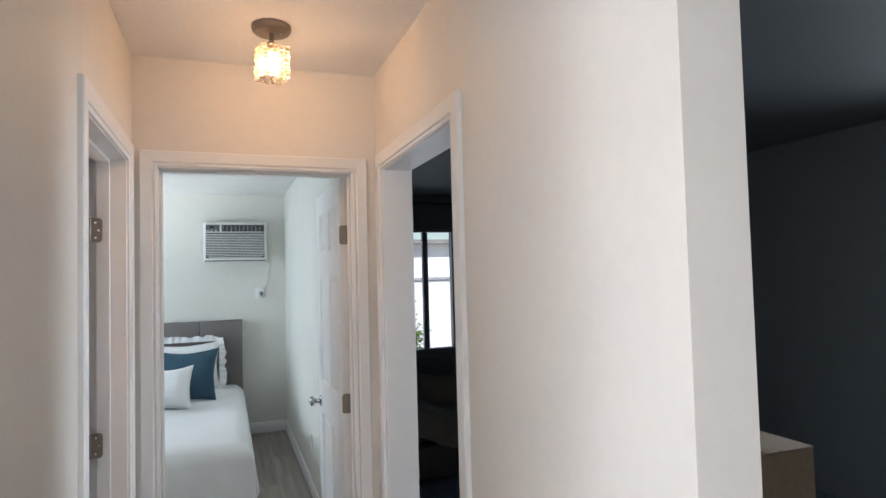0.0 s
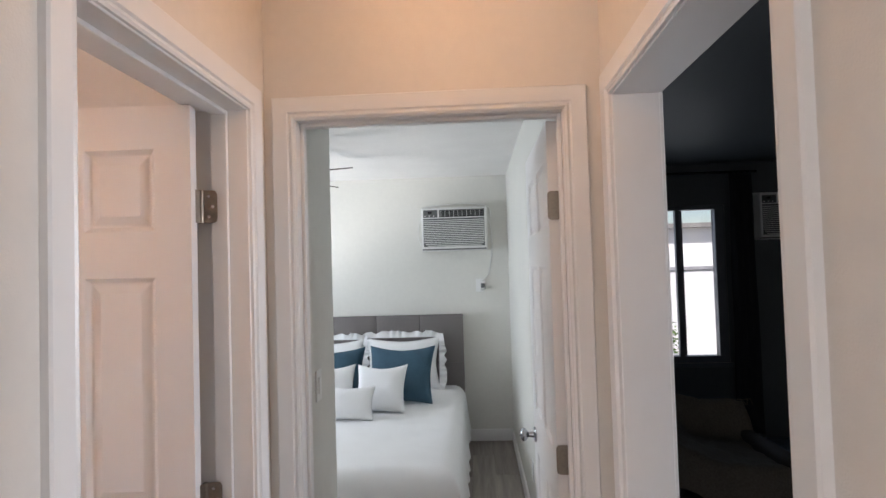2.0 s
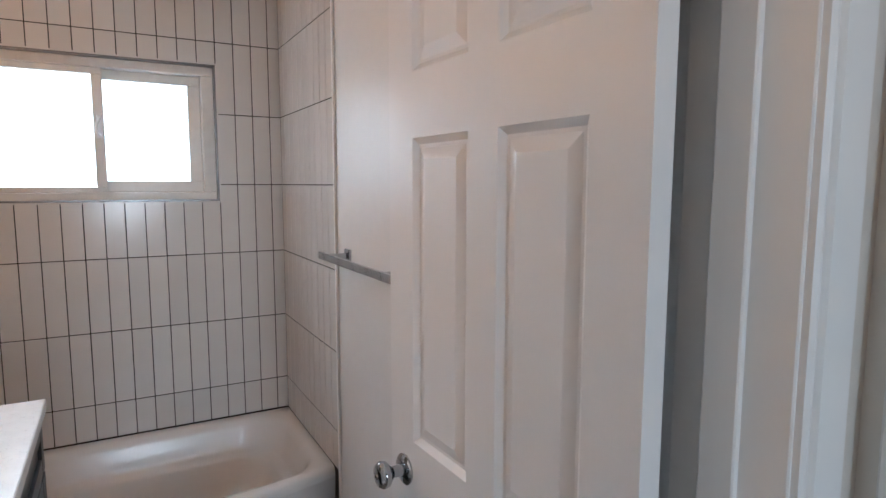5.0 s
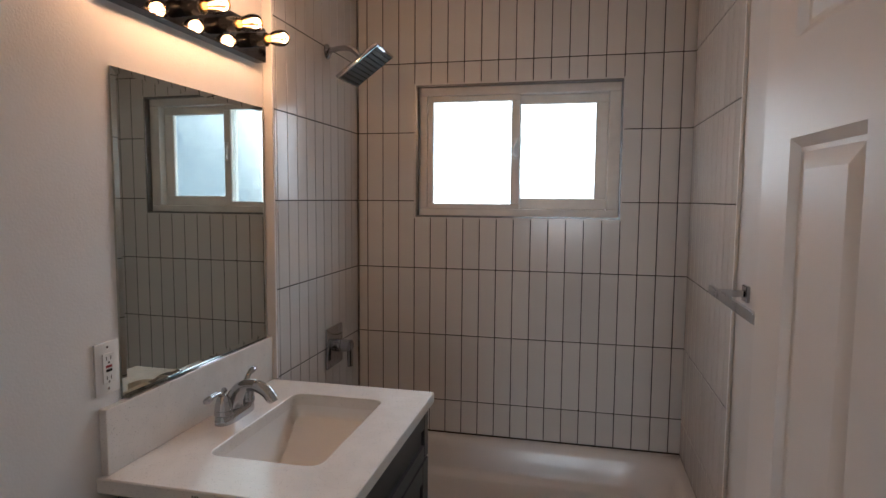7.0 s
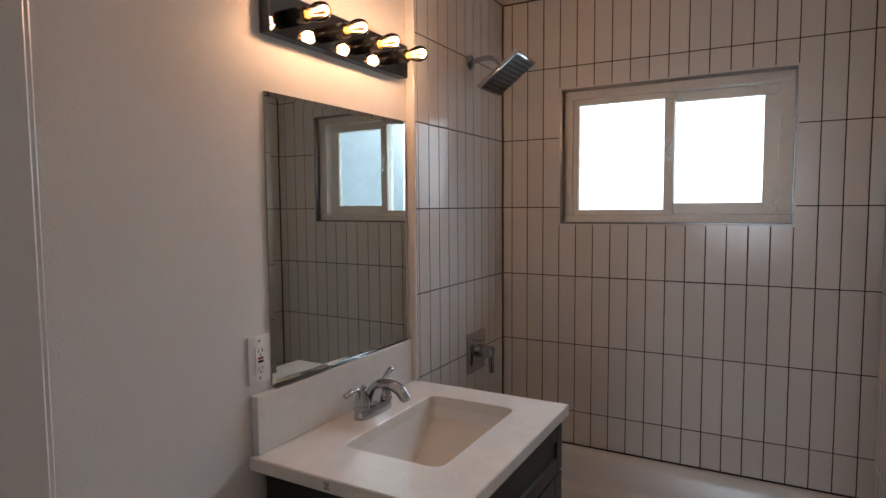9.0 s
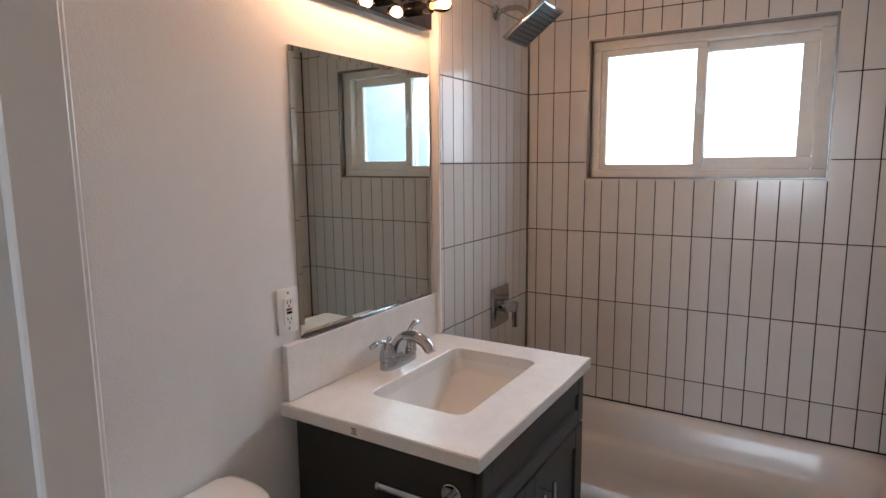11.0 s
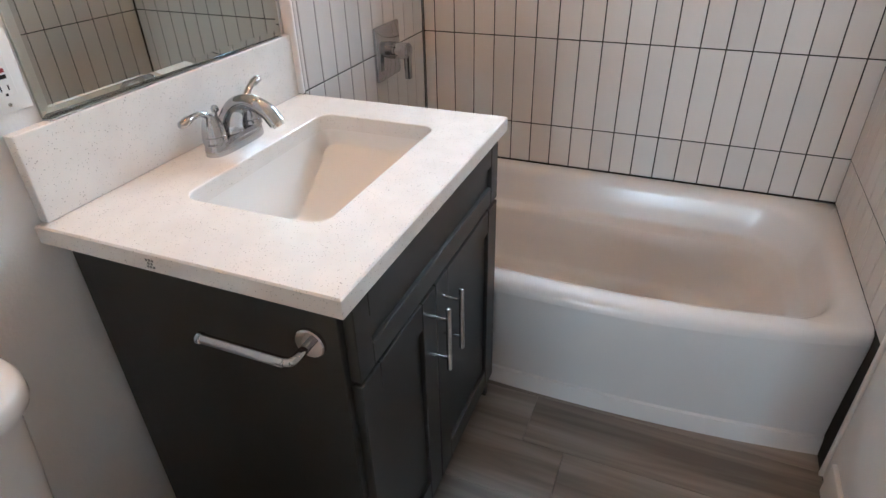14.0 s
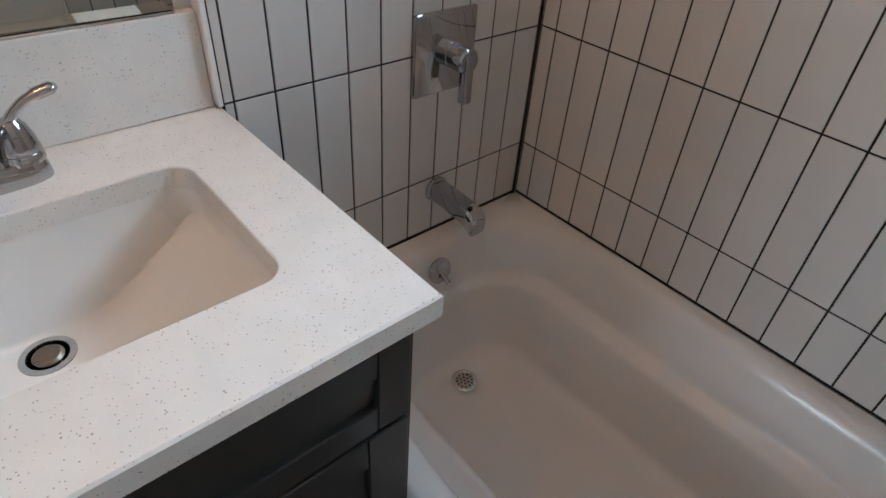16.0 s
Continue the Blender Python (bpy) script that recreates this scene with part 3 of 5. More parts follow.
# ---- bathroom ----
def bath_window():
    y0, y1, z0, z1 = *BATH_Y, *BATH_Z
    t = thing("window_1", (-0.08, (y0 + y1) / 2, z0), "white vinyl sliding window with frosted panes in the tiled wall", "window", kind="structure")

    def sash(xa, xb, ya, yb, za, zb, w, nm, parent, bot=None, w_r=None):
        bot = bot or w
        w_r = w_r or w
        f = part(nm, box(xa, ya, zb - w, xb, yb, zb, 0.003, 1), M_VINYL, parent)
        part("rail", box(xa, ya, za, xb, yb, za + bot, 0.003, 1), M_VINYL, f)
        part("stile", box(xa, ya, za + bot, xb, ya + w, zb - w, 0.003, 1), M_VINYL, f)
        part("stile", box(xa, yb - w_r, za + bot, xb, yb, zb - w, 0.003, 1), M_VINYL, f)
        return f
    sash(-0.125, -0.040, y0 - 0.011, y1 + 0.011, z0 - 0.011, z1 + 0.011, 0.049, "outer_frame", t, 0.045, 0.061)
    ym = 0.712
    s1 = sash(-0.078, -0.050, y0 + 0.038, ym + 0.02, z0 + 0.034, z1 - 0.038, 0.026, "sliding_sash", t, 0.022, 0.040)
    s2 = sash(-0.112, -0.084, ym - 0.02, y1 - 0.05, z0 + 0.034, z1 - 0.038, 0.040, "fixed_sash", t, 0.048, 0.052)
    p1 = part("pane", box(-0.068, y0 + 0.062, z0 + 0.054, -0.062, ym - 0.018, z1 - 0.062), M_FROST, t, "frosted glass pane bright with daylight")
    p1.visible_shadow = False
    p2 = part("pane", box(-0.101, ym + 0.018, z0 + 0.080, -0.095, y1 - 0.10, z1 - 0.076), M_FROST, t, "frosted glass pane bright with daylight")
    p2.visible_shadow = False
    lk = tube(curve_points([(-0.048, ym + 0.004, 1.69), (-0.028, ym - 0.006, 1.70), (-0.026, ym - 0.008, 1.725), (-0.048, ym + 0.004, 1.755)], 5), 0.006, 10)
    box(-0.052, ym - 0.008, 1.675, -0.044, ym + 0.014, 1.77, 0.003, 1, lk)
    part("window_latch", lk, M_PLASTIC, t, "white plastic slider latch")
    # tile edge trim round the opening
    for nm, b in (("edge_trim", box(-0.035, y0 - 0.004, z0 - 0.004, 0.0015, y1 + 0.004, z0 + 0.003, 0.001, 1)), ("edge_trim", box(-0.035, y0 - 0.004, z1 - 0.003, 0.0015, y1 + 0.004, z1 + 0.004, 0.001, 1)),
                  ("edge_trim", box(-0.035, y0 - 0.004, z0 + 0.003, 0.0015, y0 + 0.003, z1 - 0.003, 0.001, 1)), ("edge_trim", box(-0.035, y1 - 0.003, z0 + 0.003, 0.0015, y1 + 0.004, z1 - 0.003, 0.001, 1))):
        part(nm, b, M_DARKCHROME, t, "thin metal tile edge")
    return t


bath_window()
sky_card = solid("backdrop_bath", box(-1.6, -2.2, -0.119, -1.58, 4.2, 3.6), hazy_sky("painted_daylight_glow"), "glowing card standing in for daylight outside the frosted window", "backdrop", "structure")


def bathtub():
    t = thing("bathtub", (0.38, 0.72, 0), "white enamelled steel tub with a bowed front apron", "bathtub")
    N = 72
    yc, hl = 0.7175, 0.7155

    def front(y, a, b):
        return a + b * (1 - min(1.0, abs((y - yc) / hl)) ** 2.2)

    def loop(back, fa, fb, ya, yb, r, z):
        """A plan outline: straight back, bowed front, round corners of radius r."""
        out = []
        for k in range(33):
            y = ya + r + (yb - ya - 2 * r) * k / 32
            out.append((front(y, fa, fb), y, z))
        for cx, cy, a0 in ((front(yb - r, fa, fb) - r, yb - r, 90), (back + r, yb - r, 180), (back + r, ya + r, 270), (front(ya + r, fa, fb) - r, ya + r, 360)):
            if a0 in (90, 270):
                for k in range(1, 9):
                    a = radians(a0 - 90 + 90 * k / 9) if a0 == 90 else radians(180 + 90 * k / 9)
                    out.append((cx + r * math.cos(a), cy + r * math.sin(a), z))
                if a0 == 90:
                    out.append((cx, cy + r, z))
                    out += [(cx + (back + r - cx) * k / 6, yb, z) for k in range(1, 6)]
                    out.append((back + r, yb, z))
                else:
                    out.append((cx, cy - r, z))
                    xe = front(ya + r, fa, fb) - r
                    out += [(cx + (xe - cx) * k / 6, ya, z) for k in range(1, 6)]
                    out.append((xe, ya, z))
            elif a0 == 180:
                for k in range(1, 9):
                    a = radians(90 + 90 * k / 9)
                    out.append((cx + r * math.cos(a), cy + r * math.sin(a), z))
                out.append((back, cy, z))
                out += [(back, cy + (ya + r - cy) * k / 10, z) for k in range(1, 10)]
                out.append((back, ya + r, z))
            else:
                for k in range(1, 9):
                    a = radians(270 + 90 * k / 9)
                    out.append((cx + r * math.cos(a), cy + r * math.sin(a), z))
        return out
    ls = []
    for args in ((0.004, 0.690, 0.100, 0.003, 1.432, 0.010, 0.395), (0.002, 0.689, 0.100, 0.001, 1.434, 0.012, 0.410), (0.002, 0.683, 0.099, 0.001, 1.434, 0.014, 0.4245), (0.003, 0.672, 0.097, 0.003, 1.432, 0.020, 0.4320),
                 (0.028, 0.652, 0.092, 0.035, 1.405, 0.10, 0.4335), (0.042, 0.641, 0.089, 0.054, 1.388, 0.15, 0.430), (0.052, 0.633, 0.086, 0.066, 1.376, 0.165, 0.420), (0.060, 0.626, 0.083, 0.076, 1.366, 0.17, 0.400),
                 (0.078, 0.610, 0.072, 0.094, 1.342, 0.17, 0.325), (0.081, 0.607, 0.070, 0.098, 1.336, 0.17, 0.312), (0.088, 0.600, 0.066, 0.103, 1.328, 0.168, 0.300), (0.122, 0.570, 0.050, 0.112, 1.302, 0.158, 0.294), (0.134, 0.560, 0.042, 0.118, 1.290, 0.152, 0.284),
                 (0.142, 0.552, 0.036, 0.130, 1.24, 0.14, 0.19), (0.158, 0.534, 0.026, 0.150, 1.18, 0.13, 0.112), (0.172, 0.520, 0.022, 0.166, 1.15, 0.12, 0.095), (0.190, 0.502, 0.018, 0.185, 1.11, 0.12, 0.088), (0.25, 0.44, 0.01, 0.27, 1.00, 0.08, 0.083)):
        ls.append(loop(*args))
    part("basin", rings(ls, cap0=False), M_TUB, t, sharp=60)
    # apron under the bowed rim
    prof = [(0.395, 0.690, 0.100), (0.36, 0.687, 0.097), (0.31, 0.682, 0.090), (0.18, 0.672, 0.068), (0.085, 0.668, 0.054), (0.062, 0.667, 0.052), (0.058, 0.674, 0.052), (0.040, 0.676, 0.052), (0.0, 0.680, 0.050)]
    ys = [0.003 + (1.432 - 0.003) * i / 40 for i in range(41)]
    part("apron", rings([[(front(y, a, b), y, z) for y in ys] for z, a, b in prof], closed=False, cap0=False, cap1=False), M_TUB, t, sharp=50)
    o = part("overflow_plate", lathe([(0, 0.034), (0.004, 0.034), (0.008, 0.028), (0.009, 0.0)], (0.348, 0.090, 0.380), (0.348, 0.30, 0.43), 28), M_CHROME, t, "round chrome overflow plate with a lever")
    part("overflow_lever", tube([(0.348, 0.090, 0.379), (0.345, 0.115, 0.366), (0.343, 0.121, 0.358)], [0.005, 0.0055, 0.007], 10), M_CHROME, o)
    d = part("tub_drain", lathe([(0, 0.036), (0.003, 0.036), (0.005, 0.030), (0.003, 0.027), (0.003, 0.0)], (0.352, 0.222, 0.0905), (0.352, 0.222, 0.2), 28), M_STEEL, t, "steel drain with a holed strainer")
    hl_bm = bmesh.new()
    for rr, k in ((0.0, 1), (0.010, 6), (0.020, 12)):
        for i in range(k):
            a = 6.283 * i / k
            lathe([(0, 0.0028), (0.0004, 0.0028)], (0.352 + rr * math.cos(a), 0.222 + rr * math.sin(a), 0.0936), (0.352 + rr * math.cos(a), 0.222 + rr * math.sin(a), 0.2), 8, hl_bm)
    part("strainer_holes", hl_bm, M_DARK, d)


bathtub()


def vanity():
    t = thing("vanity_cabinet", (1.135, 0.25, 0), "charcoal painted shaker vanity cabinet with one drawer and two doors", "vanity")
    xa, xb, yf = 0.780, 1.490, 0.520
    part("side_panel", box(xb - 0.018, -0.004, 0, xb, yf, 0.845, 0.0015, 1), M_CAB, t)
    part("side_panel", box(xa, -0.004, 0, xa + 0.018, yf, 0.845, 0.0015, 1), M_CAB, t)
    part("back_panel", box(xa + 0.018, -0.004, 0.1, xb - 0.018, 0.008, 0.70), M_CAB, t)
    part("bottom_panel", box(xa + 0.018, 0.008, 0.1, xb - 0.018, yf - 0.002, 0.118), M_CAB, t)
    part("toe_kick", box(xa + 0.018, yf - 0.075, 0, xb - 0.018, yf - 0.06, 0.1), M_CAB, t)
    fr = box(xa + 0.018, yf - 0.02, 0.118, xa + 0.05, yf - 0.001, 0.843)
    box(xb - 0.05, yf - 0.02, 0.118, xb - 0.018, yf - 0.001, 0.843, bm=fr)
    box(xa + 0.05, yf - 0.02, 0.675, xb - 0.05, yf - 0.001, 0.70, bm=fr)
    box(xa + 0.05, yf - 0.02, 0.815, xb - 0.05, yf - 0.001, 0.843, bm=fr)
    part("face_frame", fr, M_CAB, t)

    def shaker(nm, x0, x1, z0, z1, rail):
        f = part(nm, box(x0 + rail - 0.004, yf + 0.003, z0 + rail - 0.004, x1 - rail + 0.004, yf + 0.010, z1 - rail + 0.004), M_CAB, t)
        part("stile", box(x0, yf + 0.001, z0, x0 + rail, yf + 0.020, z1, 0.0018, 1), M_CAB, f)
        part("stile", box(x1 - rail, yf + 0.001, z0, x1, yf + 0.020, z1, 0.0018, 1), M_CAB, f)
        part("rail", box(x0 + rail + 0.0005, yf + 0.001, z1 - rail, x1 - rail - 0.0005, yf + 0.0195, z1, 0.0018, 1), M_CAB, f)
        part("rail", box(x0 + rail + 0.0005, yf + 0.001, z0, x1 - rail - 0.0005, yf + 0.0195, z0 + rail, 0.0018, 1), M_CAB, f)
        return f
    shaker("drawer_front", 0.800, 1.478, 0.690, 0.834, 0.046)
    d1 = shaker("door", 1.187, 1.478, 0.105, 0.682, 0.062)
    d2 = shaker("door", 0.800, 1.184, 0.105, 0.682, 0.062)
    for d, px in ((d1, 1.220), (d2, 1.150)):
        h = part("handle", lathe([(0, 0.0), (0.0005, 0.0055), (0.152, 0.0055), (0.1525, 0.0)], (px, 0.580, 0.508), (px, 0.580, 1.0), 14), M_STEEL, d, "satin steel bar handle")
        for z in (0.536, 0.632):
            part("handle_post", tube([(px, 0.539, z), (px, 0.577, z)], 0.0035, 10), M_STEEL, d)
    return t


vanity()


def countertop():
    t = thing("countertop", (1.137, 0.25, 0.845), "white speckled quartz vanity top with a sink cut-out and backsplash", "countertop")
    x0, x1, y0, y1, z0, z1 = 0.765, 1.515, -0.033, 0.550, 0.845, 0.881
    cx, cy, hx, hy = 1.115, 0.272, 0.234, 0.146
    n = 6
    inner_t, inner_b = rounded(cx, cy, hx, hy, 0.032, z1, n), rounded(cx, cy, hx, hy, 0.032, z0, n)
    c = 0.003

    def outer(z, k):
        out = []
        for sx, sy in ((1, 1), (-1, 1), (-1, -1), (1, -1)):
            px, py = (x1 - k if sx > 0 else x0 + k), (y1 - k if sy > 0 else y0 + k)
            out += [(px, py, z)] * (n + 1)
        return out
    bm = bmesh.new()
    ls = [inner_b, inner_t[:], outer(z1, c), outer(z1 - c, 0), outer(z0 + c, 0), outer(z0, c), inner_b]
    ls[1] = rounded(cx, cy, hx, hy, 0.032, z1 - 0.002, n)
    ls.insert(2, rounded(cx, cy, hx + 0.002, hy + 0.002, 0.034, z1, n))
    rings(ls, cap0=False, cap1=False, bm=bm)
    bmesh.ops.remove_doubles(bm, verts=bm.verts, dist=1e-5)
    bmesh.ops.dissolve_degenerate(bm, edges=bm.edges, dist=1e-5)
    part("slab", bm, M_QUARTZ, t, sharp=25)
    part("backsplash", box(0.775, -0.034, z1 + 0.0008, 1.502, -0.013, 1.032, 0.0015, 1), M_QUARTZ, t)
    b = bmesh.new()
    for i in range(3):
        for k in range(3 - (i == 1)):
            box(1.5152, 0.205 + k * 0.006 + (i == 1) * 0.003, 0.854 + i * 0.006, 1.5156, 0.2092 + k * 0.006 + (i == 1) * 0.003, 0.8585 + i * 0.006, bm=b)
    part("ink_stamp", b, M_GREY, t, "small grey ink stamp of unreadable marks on the edge")
    return t


countertop()


def sink():
    t = thing("sink", (1.115, 0.272, 0.70), "white porcelain undermount rectangular sink with a steel drain", "sink")
    cx, cy = 1.115, 0.272
    hx, hy, r = 0.236, 0.148, 0.036
    nx, ny = 88, 58
    dx, dy = 1.123, 0.188

    def depth(x, y):
        """A floor that ramps up towards both ends between steep long sides."""
        ramp = 0.700 + 0.112 * (max(0.0, abs(x - dx) - 0.036) / (hx - 0.026)) ** 1.6
        back, front = min(1.0, (y - cy + hy) / 0.027), min(1.0, (cy + hy - y) / 0.075)
        side = 0.700 + 0.125 * max((1 - back) ** 2, (1 - front) ** 1.7)
        k = 0.007
        h = max(0.0, k - abs(ramp - side)) / k
        return max(ramp, side) + h * h * k * 0.25
    bm = bmesh.new()
    grid = []
    for j in range(ny + 1):
        y = cy - hy + 2 * hy * j / ny
        over = max(0.0, abs(y - cy) - (hy - r))
        half = hx - r + math.sqrt(max(0.0, r * r - over * over))
        grid.append([bm.verts.new((cx + half * (2 * i / nx - 1), y, depth(cx + half * (2 * i / nx - 1), y))) for i in range(nx + 1)])
    for a, b in zip(grid, grid[1:]):
        for i in range(nx):
            q = (a[i], a[i + 1], b[i + 1], b[i])
            if min((v.co.x - dx) ** 2 + (v.co.y - dy) ** 2 for v in q) > 0.0245 ** 2:
                bm.faces.new(q)
    edge = grid[0] + [row[-1] for row in grid[1:]] + grid[-1][-2::-1] + [row[0] for row in grid[-2:0:-1]]
    tops = [bm.verts.new((v.co.x, v.co.y, 0.8442)) for v in edge]
    flange = [bm.verts.new((cx + (v.co.x - cx) * 1.10, cy + (v.co.y - cy) * 1.16, 0.8444)) for v in edge]
    for k in range(len(edge)):
        m = (k + 1) % len(edge)
        bm.faces.new((edge[k], edge[m], tops[m], tops[k]))
        bm.faces.new((tops[k], tops[m], flange[m], flange[k]))
    part("bowl", bm, M_PORC, t, sharp=60)
    d = part("drain", lathe([(0.0, 0.036), (0.004, 0.034), (0.004, 0.026), (-0.012, 0.023), (-0.02, 0.0)], (dx, dy, 0.699), (dx, dy, 1.0), 28), M_STEEL, t, "dark steel drain ring with a pop-up stopper")
    part("drain_well", lathe([(0, 0.026), (0.0005, 0.026)], (dx, dy, 0.6985), (dx, dy, 1.0), 24), M_DARK, d)
    part("stopper", lathe([(0, 0.006), (0.006, 0.018), (0.010, 0.0195), (0.0135, 0.016), (0.0145, 0.0)], (dx, dy, 0.692), (dx, dy, 1.0), 24), M_NICKEL, d)
    part("overflow_slot", box(cx - 0.018, cy + 0.1405, 0.795, cx + 0.018, cy + 0.1425, 0.805, 0.001, 1), M_DARK, t)


sink()


def faucet():
    cx, cy, z = 1.108, 0.052, 0.881
    t = thing("faucet", (cx, cy, z), "polished chrome two-handle centerset faucet with an arched spout", "faucet")
    base = []
    for k, hh, e in ((1.0, 0.0, 0.0), (1.0, 0.006, 0.0), (0.97, 0.022, 0.0), (0.86, 0.030, 0.0)):
        base.append([(cx + (0.082 * k) * math.copysign(abs(math.cos(a)) ** 0.55, math.cos(a)), cy + 0.027 * k * math.copysign(abs(math.sin(a)) ** 0.8, math.sin(a)), z + hh) for a in [6.28318 * i / 40 for i in range(40)]])
    part("base", rings(base), M_CHROME, t, sharp=50)
    sp = curve_points([(cx, cy - 0.006, z + 0.012), (cx, cy - 0.003, z + 0.046), (cx, cy + 0.020, z + 0.082), (cx, cy + 0.058, z + 0.095), (cx, cy + 0.096, z + 0.082), (cx, cy + 0.118, z + 0.058)], 7)
    rad = [0.0170 + 0.0160 * max(0.0, 1 - i / (len(sp) * 0.55)) ** 1.3 for i in range(len(sp))]
    s = part("spout", tube(sp, rad, 22), M_CHROME, t, sharp=60)
    part("aerator", lathe([(0, 0.0125), (0.010, 0.0125), (0.010, 0.010), (0.005, 0.0)], (cx, cy + 0.1165, z + 0.061), (cx, cy + 0.127, z + 0.042), 18), M_STEEL, s)
    for sgn in (-1, 1):
        hx = cx + sgn * 0.056
        h = part("handle", lathe([(0, 0.0255), (0.012, 0.0245), (0.013, 0.0235), (0.014, 0.0245), (0.030, 0.022), (0.046, 0.017), (0.055, 0.011), (0.057, 0.0)], (hx, cy, z + 0.026), (hx, cy, 2), 26), M_CHROME, t, sharp=45)
        if sgn > 0:
            lv = curve_points([(hx - 0.004, cy, z + 0.066), (hx + 0.012, cy - 0.002, z + 0.086), (hx + 0.042, cy - 0.004, z + 0.090), (hx + 0.076, cy - 0.004, z + 0.082)], 6)
        else:
            lv = curve_points([(hx + 0.004, cy, z + 0.066), (hx - 0.006, cy - 0.002, z + 0.084), (hx - 0.028, cy - 0.004, z + 0.100), (hx - 0.064, cy - 0.008, z + 0.108)], 6)
        part("lever", tube(lv, [0.013 - 0.005 * math.sin(min(1, i / 10) * 1.57) + (0.0025 if i > 13 else 0) - (0.005 if i == len(lv) - 1 else 0) for i in range(len(lv))], 14, flat=0.72), M_CHROME, h, sharp=60)
    part("lift_rod", lathe([(0, 0.003), (0.040, 0.003), (0.044, 0.008), (0.050, 0.0085), (0.056, 0.005), (0.057, 0.0)], (cx + 0.012, cy - 0.026, z + 0.028), (cx + 0.012, cy - 0.026, 2), 14), M_CHROME, t)


faucet()


def mirror():
    t = thing("mirror", (1.115, -0.033, 1.036), "frameless rectangular wall mirror above the backsplash", "mirror")
    x0, x1, z0, z1, y = 0.804, 1.434, 1.037, 1.790, -0.028
    lp = [[(x0, -0.0345, z0), (x1, -0.0345, z0), (x1, -0.0345, z1), (x0, -0.0345, z1)], [(x0, y - 0.001, z0), (x1, y - 0.001, z0), (x1, y - 0.001, z1), (x0, y - 0.001, z1)]]
    b = 0.014
    lp.append([(x0 + b, y, z0 + b), (x1 - b, y, z0 + b), (x1 - b, y, z1 - b), (x0 + b, y, z1 - b)])
    lp[1:] = [[(px, py + (x1 - px) * math.tan(radians(1.0)), pz) for px, py, pz in q] for q in lp[1:]]
    part("glass", rings(lp), M_MIRROR, t, sharp=1)
    part("bottom_channel", box(x0, -0.0345, 1.0325, x1, -0.0145, 1.0362, 0.001, 1), M_CHROME, t, "thin chrome channel")


mirror()


def vanity_light():
    t = thing("vanity_light_bar", (1.126, -0.034, 1.930), "black mirrored light bar with four glowing clear bulbs", "wall light")
    part("back_plate", box(0.812, -0.0345, 1.930, 1.440, 0.002, 2.036, 0.002, 1), M_BLACKMIRROR, t)
    for bx in BULBS_X:
        z = BULBS_Z
        s = part("socket", lathe([(0, 0.0215), (0.003, 0.0225), (0.03, 0.022), (0.046, 0.022), (0.048, 0.0195), (0.040, 0.016), (0.038, 0.0)], (bx, 0.0022, z), (bx, 1, z), 24), M_BLACK, t, "black cylindrical bulb socket")
        part("brass_cap", lathe([(0, 0.0135), (0.015, 0.0135), (0.018, 0.012), (0.018, 0.0)], (bx, 0.037, z), (bx, 1, z), 18), mat_brass, s)
        bl = part("bulb", lathe([(0.0, 0.012), (0.010, 0.014), (0.024, 0.0205), (0.040, 0.0245), (0.054, 0.0245), (0.066, 0.020), (0.072, 0.012), (0.0745, 0.0)], (bx, 0.048, z), (bx, 1, z), 24), M_BULBGLASS, t, "clear glowing filament bulb", sharp=70)
        bl.visible_shadow = False
        fb = bmesh.new()
        for k in range(5):
            a = 6.283 * k / 5
            tube([(bx + 0.006 * math.cos(a), 0.066, z + 0.006 * math.sin(a)), (bx + 0.011 * math.cos(a), 0.104, z + 0.012 * math.sin(a))], 0.0016, 6, fb)
        fl = part("filament", fb, M_FILAMENT, bl)
        fl.visible_shadow = False


mat_brass = mat("brass", (0.62, 0.40, 0.14), 0.25, 1.0, grain=0.05)
vanity_light()


def wall_outlet(name, x0, x1, z0, z1, label):
    t = thing(name, ((x0 + x1) / 2, -0.034, z0), label, "outlet")
    part("cover_plate", box(x0, -0.0348, z0, x1, -0.029, z1, 0.002, 2), M_PLASTIC, t)
    cx, cz = (x0 + x1) / 2, (z0 + z1) / 2
    g = part("socket_block", box(cx - 0.0165, -0.029, cz - 0.034, cx + 0.0165, -0.026, cz + 0.034, 0.001, 1), M_PLASTIC, t)
    for s in (-1, 1):
        for dx in (-0.006, 0.006):
            part("slot", box(cx + dx - 0.001, -0.0262, cz + s * 0.022 - 0.0035, cx + dx + 0.001, -0.0256, cz + s * 0.022 + 0.0045), M_DARK, g)
        part("ground_hole", box(cx - 0.002, -0.0262, cz + s * 0.022 - 0.011, cx + 0.002, -0.0256, cz + s * 0.022 - 0.007), M_DARK, g)
    part("test_button", box(cx - 0.0085, -0.0262, cz + 0.001, cx + 0.0085, -0.0245, cz + 0.007, 0.0005, 1), mat("red_button", (0.30, 0.03, 0.03), 0.4, grain=0.05), g, "dark red test button")
    part("reset_button", box(cx - 0.0085, -0.0262, cz - 0.008, cx + 0.0085, -0.0245, cz - 0.002, 0.0005, 1), M_BLACK, g, "black reset button")
    for z in (z0 + 0.012, z1 - 0.012):
        part("plate_screw", lathe([(0, 0.003), (0.001, 0.0028), (0.0012, 0.0)], (cx, -0.0291, z), (cx, 1, z), 10), M_STEEL, t)


wall_outlet("wall_outlet", 1.440, 1.510, 1.060, 1.178, "white grounded outlet with red and black buttons beside the mirror")


